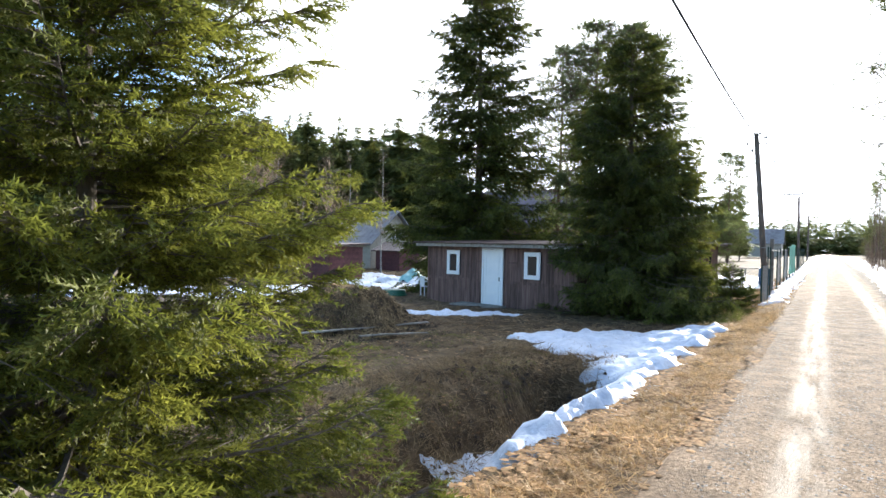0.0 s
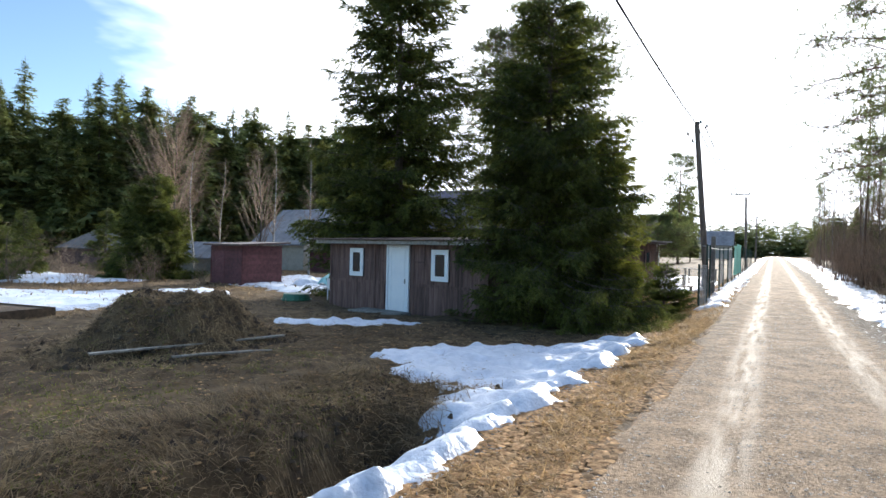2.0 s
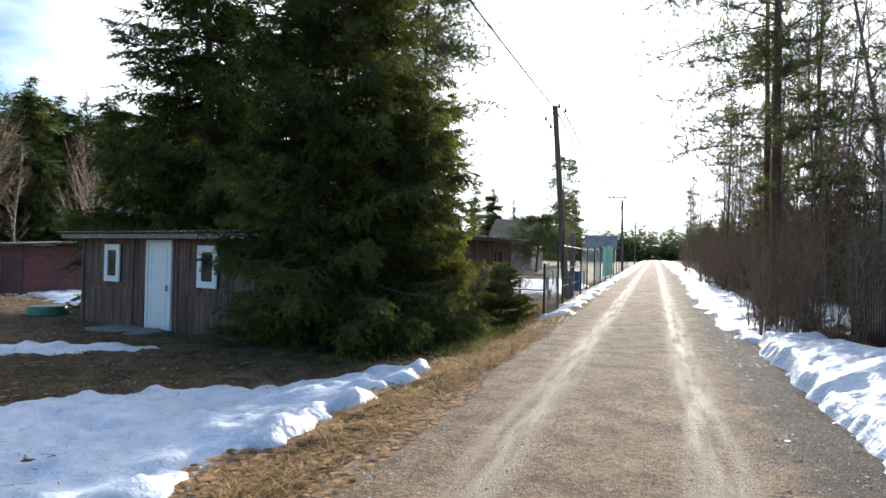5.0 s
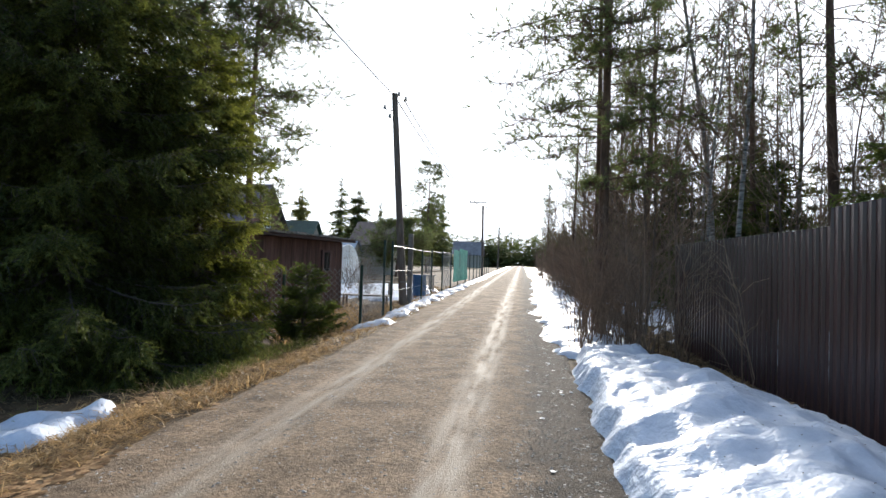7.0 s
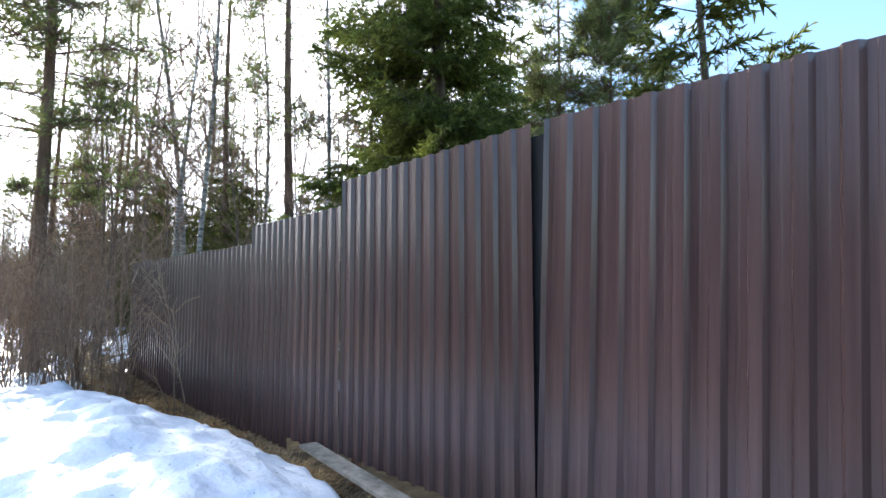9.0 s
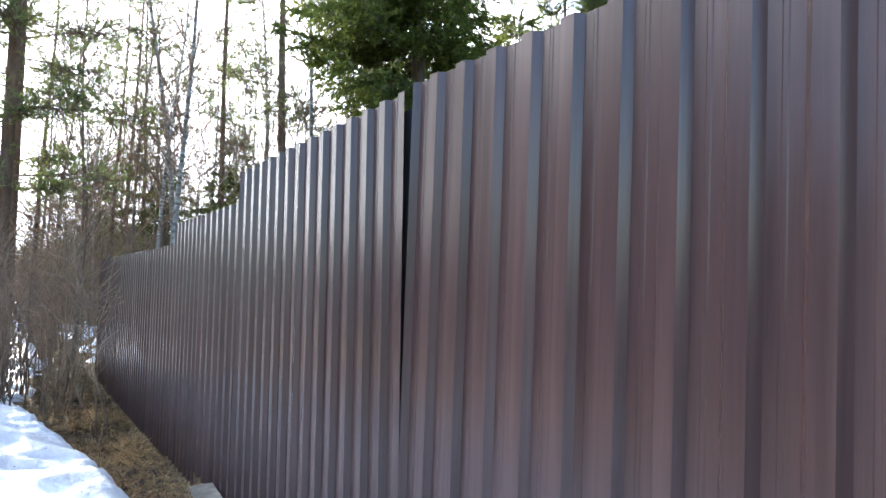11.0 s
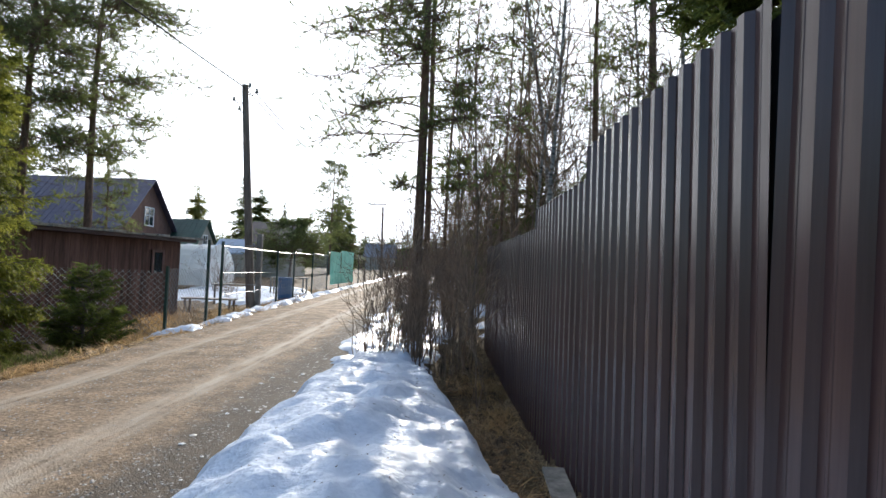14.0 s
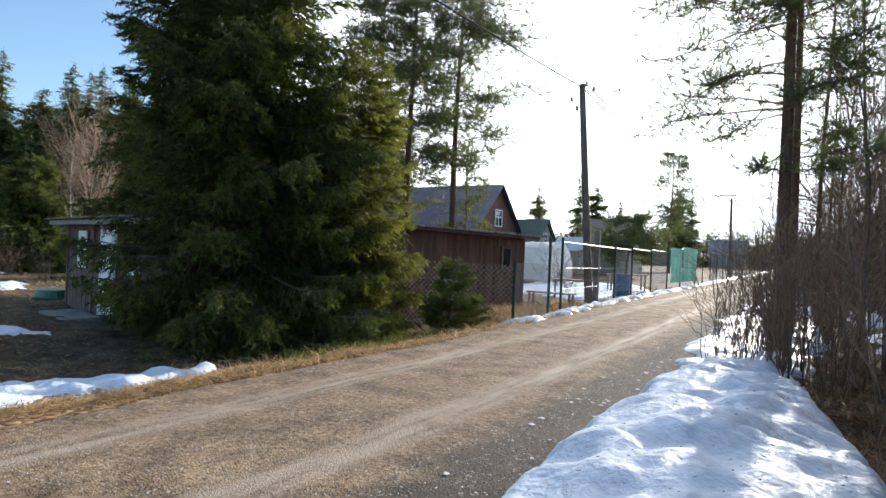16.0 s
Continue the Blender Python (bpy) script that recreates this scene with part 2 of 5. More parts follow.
M_BLUE = mat("blue_plastic", (0.02, 0.09, 0.22), (0.03, 0.13, 0.28), 5, 0.4, 0.1, 20)
M_TUB = mat("green_plastic", (0.02, 0.1, 0.06), (0.03, 0.14, 0.08), 5, 0.4, 0.1, 20)
M_POLY = mat("cloudy_polycarbonate", (0.7, 0.72, 0.72), (0.8, 0.81, 0.8), 3, 0.3, 0, trans=0.4)
M_TEAL = mat("teal_tarpaulin", (0.05, 0.3, 0.32), (0.35, 0.6, 0.62), 3, 0.6, 0.4, 10)
M_DARK = mat("dark_interior", (0.01, 0.01, 0.012), (0.02, 0.02, 0.022), 5, 0.9, 0)
M_MUD = mat("bare_soil", (0.035, 0.022, 0.013), (0.1, 0.068, 0.042), 6, 0.95, 1.0, 30)


def glass_mat():
    m = bpy.data.materials.new("window_glass")
    m.use_nodes = True
    b = m.node_tree.nodes["Principled BSDF"]
    b.inputs["Base Color"].default_value = (0.02, 0.03, 0.035, 1)
    b.inputs["Roughness"].default_value = 0.05
    b.inputs["Specular IOR Level"].default_value = 0.9
    return m


M_GLASS = glass_mat()

# ---- mesh tools ----


def fast(name, V, F, material, parent=None, label="", smooth=False):
    """One mesh object from arrays of points and of faces that all have the same number of corners."""
    V, F = np.asarray(V, np.float32), np.asarray(F, np.int32)
    me = bpy.data.meshes.new(name)
    me.vertices.add(len(V))
    me.vertices.foreach_set("co", V.ravel())
    k = F.shape[1]
    me.loops.add(F.size)
    me.loops.foreach_set("vertex_index", F.ravel())
    me.polygons.add(len(F))
    me.polygons.foreach_set("loop_start", np.arange(len(F), dtype=np.int32) * k)
    me.polygons.foreach_set("use_smooth", np.full(len(F), smooth))
    me.update(calc_edges=True)
    me.materials.append(material)
    ob = new(name, me)
    ob.parent = parent
    return tagged(ob, label)


def part(name, bm, material, parent=None, label="", smooth=False):
    """One bmesh as one mesh object under a thing or part."""
    me = bpy.data.meshes.new(name)
    bm.to_mesh(me)
    bm.free()
    if smooth:
        me.polygons.foreach_set("use_smooth", [True] * len(me.polygons))
    me.materials.append(material)
    ob = new(name, me)
    ob.parent = parent
    return tagged(ob, label)


def thing(name, m, label, category, group="", kind=""):
    ob = new(name)
    ob.matrix_world = m
    return tagged(ob, label, category, group, kind)


def block(bm, x0, x1, y0, y1, z0, z1, bevel=0.0):
    vs = [bm.verts.new(p) for p in ((x0, y0, z0), (x1, y0, z0), (x1, y1, z0), (x0, y1, z0), (x0, y0, z1), (x1, y0, z1), (x1, y1, z1), (x0, y1, z1))]
    fs = [bm.faces.new([vs[i] for i in q]) for q in ((3, 2, 1, 0), (4, 5, 6, 7), (0, 1, 5, 4), (1, 2, 6, 5), (2, 3, 7, 6), (3, 0, 4, 7))]
    if bevel:
        es = {e for f in fs for e in f.edges}
        bmesh.ops.bevel(bm, geom=list(es), offset=bevel, segments=1, affect="EDGES")
    return bm


def blk(name, dims, material, parent, label="", bevel=0.0):
    return part(name, block(bmesh.new(), *dims, bevel=bevel), material, parent, label)


def prism(bm, poly, a, b, axis="y"):
    """A polygon in two axes drawn out along the third from a to b."""
    def at(p, q):
        return {"y": (p[0], q, p[1]), "x": (q, p[0], p[1]), "z": (p[0], p[1], q)}[axis]
    lo, hi = [bm.verts.new(at(p, a)) for p in poly], [bm.verts.new(at(p, b)) for p in poly]
    bm.faces.new(lo), bm.faces.new(hi[::-1])
    for i in range(len(poly)):
        j = (i + 1) % len(poly)
        bm.faces.new((lo[i], hi[i], hi[j], lo[j]))
    bmesh.ops.recalc_face_normals(bm, faces=bm.faces)
    return bm


def tubes(P, R, k=5):
    """Tubes through points P (n, s, 3) with radii R (n, s): points and quads."""
    P, R = np.asarray(P, float), np.asarray(R, float)
    n, s, _ = P.shape
    T = np.gradient(P, axis=1)
    T /= np.linalg.norm(T, axis=2, keepdims=True) + 1e-9
    main = P[:, -1] - P[:, 0]
    ref = np.where((np.abs(main[:, 2]) > 0.8 * np.linalg.norm(main, axis=1))[:, None], [1.0, 0, 0], [0, 0, 1.0])
    A = np.cross(T, ref[:, None, :])
    A /= np.linalg.norm(A, axis=2, keepdims=True) + 1e-9
    B = np.cross(T, A)
    ang = np.arange(k) * 2 * np.pi / k
    V = P[:, :, None] + R[:, :, None, None] * (A[:, :, None] * np.cos(ang)[:, None] + B[:, :, None] * np.sin(ang)[:, None])
    idx = np.arange(n * s * k).reshape(n, s, k)
    a, b = idx[:, :-1], idx[:, 1:]
    F = np.stack([a, np.roll(a, -1, 2), np.roll(b, -1, 2), b], -1).reshape(-1, 4)
    return V.reshape(-1, 3), F


def join(parts):
    off, Vs, Fs = 0, [], []
    for V, F in parts:
        Vs.append(V)
        Fs.append(F + off)
        off += len(V)
    return np.concatenate(Vs), np.concatenate(Fs)


def sprays(O, D, L, template, rng, flat=None):
    """Copies of a template of triangles (t, 3, 3), its x along D, at O, scaled by L."""
    n = len(O)
    D = D / (np.linalg.norm(D, axis=1, keepdims=True) + 1e-9)
    ref = rng.normal(size=(n, 3)) if flat is None else np.tile([0, 0, 1.0], (n, 1)) + rng.normal(size=(n, 3)) * flat
    S = np.cross(ref, D)
    S /= np.linalg.norm(S, axis=1, keepdims=True) + 1e-9
    U = np.cross(D, S)
    t = template.reshape(-1, 3)
    V = O[:, None] + L[:, None, None] * (t[None, :, 0:1] * D[:, None] + t[None, :, 1:2] * S[:, None] + t[None, :, 2:3] * U[:, None])
    V = V.reshape(-1, 3)
    return V, np.arange(len(V)).reshape(-1, 3)


def spray_template(m, width, ang, thin, seed=1, start=0.0):
    """Needles along an axis of length 1."""
    r = np.random.default_rng(seed)
    out = [[(0, thin * 0.5, 0), (0, -thin * 0.5, 0), (1, 0, 0)]]
    for i in range(m):
        x = start + (1 - start) * (i + 0.5) / m
        side = 1 if i % 2 else -1
        a = ang * r.uniform(0.8, 1.2)
        l = width * r.uniform(0.7, 1.15) * (1.1 - 0.5 * x)
        dx, dy, dz = math.cos(a) * l, side * math.sin(a) * l, r.uniform(-0.35, 0.35) * l
        out.append([(x - thin * 0.6, 0, 0), (x + thin * 0.6, 0, 0), (x + dx, dy, dz)])
    return np.array(out)


def brush_template(m, width, ang, thin, seed=4):
    """A shoot with its needles all round, like a small bottle brush."""
    g = np.random.default_rng(seed)
    out = [[(0, thin * 0.6, 0), (0, -thin * 0.6, 0), (1, 0, 0)]]
    for i in range(m):
        x, turn = 0.92 * (i + 0.3) / m, i * 2.4
        l, a = width * g.uniform(0.8, 1.15) * (1.1 - 0.3 * x), ang * g.uniform(0.8, 1.2)
        out.append([(x - thin * 0.7, 0, 0), (x + thin * 0.7, 0, 0), (x + math.cos(a) * l, math.sin(a) * math.cos(turn) * l, math.sin(a) * math.sin(turn) * l)])
    return np.array(out)


def tuft_template(m, thin, seed=2):
    """Needles that fan out from a shoot's end."""
    r = np.random.default_rng(seed)
    out = []
    for i in range(m):
        a, e = r.uniform(0, 2 * np.pi), r.uniform(0.25, 1.25)
        d = np.array([math.cos(e), math.sin(e) * math.cos(a), math.sin(e) * math.sin(a)])
        w = np.cross(d, r.normal(size=3))
        w *= thin / np.linalg.norm(w)
        x = np.array([r.uniform(-0.5, 0.2), 0, 0])
        out.append([x + w, x - w, x + d * r.uniform(0.75, 1.1)])
    return np.array(out)


SHOOT_T = brush_template(9, 0.30, 0.7, 0.12)
SHOOT_FINE = brush_template(13, 0.24, 0.75, 0.075)
FAR_T = spray_template(6, 0.6, 0.8, 0.22)
PINE_T = tuft_template(16, 0.045)


# ---- noise and ground ----


def vnoise(x, y, seed=0):
    xi, yi = np.floor(x), np.floor(y)
    fx, fy = x - xi, y - yi
    fx, fy = fx * fx * (3 - 2 * fx), fy * fy * (3 - 2 * fy)

    def h(a, b):
        v = np.sin(a * 127.1 + b * 311.7 + seed * 74.7) * 43758.5453
        return v - np.floor(v)
    return (h(xi, yi) * (1 - fx) + h(xi + 1, yi) * fx) * (1 - fy) + (h(xi, yi + 1) * (1 - fx) + h(xi + 1, yi + 1) * fx) * fy


def fbm(x, y, seed=0, octaves=4):
    s, a, t = 0, 0.5, 0
    for i in range(octaves):
        s = s + a * vnoise(x * 2 ** i, y * 2 ** i, seed + i)
        t, a = t + a, a * 0.5
    return s / t


def step(a, b, x):
    t = np.clip((x - a) / (b - a), 0, 1)
    return t * t * (3 - 2 * t)


ROAD_L, ROAD_R = -2.0, 1.25


def road_z(y):
    return np.interp(y, [-30, -4, 2, 7, 15, 20, 29, 48, 128, 400, 1500], [0.25, 0.16, 0.09, 0.02, 0.0, 0.05, 0.18, 0.38, 1.2, 3.0, 8.0])


def ground_z(x, y):
    x, y = np.asarray(x, float), np.asarray(y, float)
    rz = road_z(y)
    # yard falls gently away from the road
    yard = np.interp(x, [-300, -90, -34, -17, -10, -6, -5], [-0.5, -0.9, -0.85, -0.58, -0.45, -0.36, -0.36])
    yard = yard + step(18, 40, y) * (road_z(y) * 0.7 + 0.2)
    # verge and ditch beside the road
    verge = rz - 0.05 - 0.22 * step(-2.2, -3.4, x)
    w = step(-3.3, -4.7, x)
    left = verge * (1 - w) + yard * w
    ditch = np.exp(-((x + 4.35) / 0.66) ** 4)
    depth = 0.8 * (1 - step(4.9, 5.9, y + 0.5 * (fbm(x * 1.3, y * 1.3, 17) - 0.5))) + 0.4 * step(13.0, 15.5, y) * (1 - step(20, 23, y))
    left = left - ditch * depth - 0.2 * np.exp(-((x + 9.2) / 2.0) ** 2 - ((y - 2.0) / 2.6) ** 2)
    left = left + 0.10 * np.exp(-((x + 5.9) / 0.8) ** 2) * (1 - step(5, 8, y))
    # heap of turf and soil in the yard
    u, v = (x + 11.1) * 0.5 + (y - 7.35) * 0.866, -(x + 11.1) * 0.866 + (y - 7.35) * 0.5
    d = np.sqrt((u / 2.35) ** 2 + (v / 1.7) ** 2)
    heap = 0.95 * (1 - step(0.3, 1.0, d + 0.22 * (fbm(x * 1.1, y * 1.1, 15) - 0.5))) * (0.7 + 0.6 * fbm(x * 1.5, y * 1.5, 5, 5))
    left = left + np.where((x < -8) & (x > -16), heap, 0)
    right = rz - 0.03 - 0.12 * step(1.6, 3.4, x) + 0.12 * step(3.6, 9, x)
    z = np.where(x < -0.4, left, right)
    rough = step(0, 0.8, np.abs(x + 0.375) - 1.75)
    z = z + rough * ((fbm(x * 1.1, y * 1.1, 1) - 0.5) * 0.16 + (fbm(x * 4.5, y * 4.5, 9, 3) - 0.5) * 0.13)
    on = (x > ROAD_L - 0.1) & (x < ROAD_R + 0.1)
    return np.where(on, np.minimum(z, rz - 0.035), z)


def grid_lines(lo, a, b, hi, stepw, grow=1.13):
    mid = list(np.arange(a, b + 1e-6, stepw))
    left, right, s = [], [], stepw
    p = a
    while p > lo:
        s *= grow
        p -= s
        left.append(max(p, lo))
    p, s = b, stepw
    while p < hi:
        s *= grow
        p += s
        right.append(min(p, hi))
    return np.array(left[::-1] + mid + right)


def sheet(name, xs, ys, zfun, material, keep=None, smooth=True):
    X, Y = np.meshgrid(xs, ys)
    Z = zfun(X, Y)
    V = np.stack([X, Y, Z], -1).reshape(-1, 3)
    idx = np.arange(len(V)).reshape(len(ys), len(xs))
    F = np.stack([idx[:-1, :-1], idx[:-1, 1:], idx[1:, 1:], idx[1:, :-1]], -1).reshape(-1, 4)
    if keep is not None:
        ok = keep(X, Y).reshape(-1)
        F = F[ok[F].any(1)]
        used = np.unique(F)
        re = np.zeros(len(V), int)
        re[used] = np.arange(len(used))
        V, F = V[used], re[F]
    return fast(name, V, F, material, smooth=smooth)


tagged(sheet("ground", grid_lines(-1500, -13.5, 5.0, 1500, 0.1), grid_lines(-300, -3.0, 24.0, 2500, 0.1), ground_z, M_YARD), "rough brown yard turf and bare soil with a roadside ditch", "ground", kind="structure")


def road_surface(x, y):
    c = (x + 0.375) / 1.65
    z = road_z(y) + 0.035 * (1 - c ** 2)
    for rx in (-1.35, 0.12):
        z = z - 0.022 * np.exp(-((x - rx - 0.06 * np.sin(y * 0.21)) / 0.17) ** 2)
    z = z + (fbm(x * 2.2, y * 1.2, 3) - 0.5) * 0.025 + (fbm(x * 12, y * 12, 4, 2) - 0.5) * 0.012
    e = 0.16 * (fbm(y * 1.3, x * 0.1, 8) - 0.5)
    return z - 0.10 * step(1.0, 1.09, np.abs(c) + e)


tagged(sheet("road", np.linspace(-2.3, 1.55, 70), grid_lines(-60, -3.0, 24.0, 1500, 0.07), road_surface, M_ROAD), "straight pale gravel road with two worn wheel tracks", "road", kind="structure")


def inside(poly, X, Y):
    """Signed distance to a polygon, positive inside."""
    px, py = np.array(poly).T
    d = np.full(X.shape, 1e9)
    odd = np.zeros(X.shape, bool)
    for i in range(len(px)):
        j = (i + 1) % len(px)
        ex, ey = px[j] - px[i], py[j] - py[i]
        wx, wy = X - px[i], Y - py[i]
        t = np.clip((wx * ex + wy * ey) / (ex * ex + ey * ey), 0, 1)
        d = np.minimum(d, np.hypot(wx - ex * t, wy - ey * t))
        c = ((py[i] > Y) != (py[j] > Y)) & (X < ex * (Y - py[i]) / (ey + 1e-12) + px[i])
        odd ^= c
    return np.where(odd, d, -d)


def snow(poly, res, thick, label, wobble=0.35, ramp=0.25, seed=0, crest=None, name="snow_patch", base=ground_z, material=None):
    px, py = np.array(poly).T
    xs, ys = np.arange(px.min() - 0.5, px.max() + 0.5, res), np.arange(py.min() - 0.5, py.max() + 0.5, res)

    def dist(X, Y):
        return inside(poly, X, Y) + (fbm(X * 1.6, Y * 1.6, seed + 3) - 0.5) * wobble + (fbm(X * 6, Y * 6, seed + 7, 2) - 0.5) * wobble * 0.3

    def zf(X, Y):
        d = dist(X, Y)
        top = thick * step(-0.02, ramp, d) ** 0.6 * (0.75 + 0.5 * fbm(X * 2.4, Y * 2.4, seed)) + ((fbm(X * 9, Y * 9, seed + 11, 3) - 0.5) * 0.05 + (fbm(X * 3.4, Y * 3.4, seed + 13, 2) - 0.5) * 0.11) * step(0, 0.2, d)
        if crest:
            top = top + crest(X, Y) * step(0, ramp, d)
        return base(X, Y) + top - 0.05 * step(0.0, -0.12, d)
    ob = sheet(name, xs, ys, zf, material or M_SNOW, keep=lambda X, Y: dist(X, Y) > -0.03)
    return tagged(ob, label, "snow", kind="structure")


def ridge(X, Y):
    c = np.interp(Y, [1, 3, 6, 9, 12.4], [-3.35, -3.2, -3.25, -3.15, -3.35])
    return 0.14 * np.exp(-((X - c) / 0.2) ** 2) * (1.25 - 0.06 * Y) * (0.35 + 1.3 * fbm(X * 1.5, Y * 2.6, 21, 3))


snow([(-3.15, 12.5), (-3.6, 12.4), (-4.6, 11.3), (-5.9, 9.9), (-7.1, 8.6), (-5.9, 8.1), (-5.9, 6.9), (-4.9, 7.35), (-4.35, 6.1), (-3.9, 5.0), (-3.65, 3.3), (-3.9, 1.3), (-3.3, 1.3), (-3.05, 3.0), (-3.0, 4.5), (-3.05, 7.5), (-2.98, 10.8)], 0.06, 0.06, "old melting snow drift beside the gravel road", seed=1, wobble=0.95, crest=ridge)
snow([(-4.9, 2.2), (-4.5, 2.3), (-4.3, 3.9), (-4.55, 4.3)], 0.06, 0.05, "thin wet snow in the bottom of the ditch", seed=2)
snow([(-12.9, 11.35), (-12.2, 11.0), (-10.6, 11.5), (-8.7, 12.6), (-8.8, 13.0), (-10.4, 12.6)], 0.07, 0.07, "narrow strip of snow in front of the plank shed", seed=3, wobble=0.4)
snow([(-34, 6.5), (-26, 7.6), (-20.3, 8.9), (-18.6, 11.5), (-20, 13.6), (-21.5, 17.3), (-24.5, 18.2), (-27.5, 14.0), (-36, 11)], 0.2, 0.1, "wide patch of snow across the back of the yard", seed=4, wobble=1.2)
snow([(-27, 22), (-19.5, 19.4), (-17.5, 22), (-22, 26), (-30, 30)], 0.25, 0.12, "patch of snow behind the red shed", seed=5, wobble=1.5)
snow([(-40, 14), (-36, 17), (-34, 21), (-46, 22), (-60, 14)], 0.4, 0.12, "patch of snow by the garden plots", seed=6, wobble=2)


def berm(X, Y):
    c = np.interp(Y, [5, 8, 10.5, 11.6, 14.4, 17], [2.35, 2.38, 2.36, 2.26, 2.06, 2.0])
    h = np.interp(Y, [4.5, 6.5, 8, 13, 14.6, 16.5], [0.0, 0.1, 0.22, 0.24, 0.15, 0.0])
    return h * np.exp(-(np.abs(X - c) / 0.82) ** 3)


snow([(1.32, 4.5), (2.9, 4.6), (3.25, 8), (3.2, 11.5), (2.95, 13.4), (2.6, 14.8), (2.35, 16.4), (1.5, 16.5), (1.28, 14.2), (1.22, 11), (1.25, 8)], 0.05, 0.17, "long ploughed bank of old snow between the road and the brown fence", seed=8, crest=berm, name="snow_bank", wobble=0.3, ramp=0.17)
snow([(1.1, 16.0), (2.4, 16.0), (2.9, 22), (2.6, 30), (2.6, 44), (1.3, 44), (1.05, 30), (0.95, 20)], 0.09, 0.09, "patchy roadside snow under the bare shrubs", seed=9, wobble=0.9, name="snow_strip")
snow([(1.5, 44), (3.5, 44), (4, 140), (1.4, 140)], 0.4, 0.12, "snow along the far road edge", seed=10, wobble=1.2, name="snow_strip")
snow([(-2.75, 19.2), (-2.4, 19.4), (-2.3, 24), (-2.25, 30), (-2.3, 44), (-2.9, 44), (-2.95, 30), (-3.0, 22)], 0.07, 0.08, "broken line of snow at the foot of the mesh fence", seed=11, wobble=1.15, name="snow_strip")
snow([(-2.9, 44), (-2.1, 44), (-1.9, 140), (-3.2, 140)], 0.4, 0.12, "snow along the far verge", seed=12, wobble=0.8, name="snow_strip")
snow([(-9, 31), (-4, 29), (-3.6, 36), (-6, 40), (-10, 38)], 0.2, 0.12, "snow lying in the garden behind the mesh fence", seed=13, wobble=1.6)
snow([(4.5, 16), (9, 15), (14, 24), (10, 34), (4, 30)], 0.25, 0.1, "snow left under the trees", seed=14, wobble=2.5)

# ---- trees ----


def gz(x, y):
    return float(ground_z(np.array([x]), np.array([y]))[0])


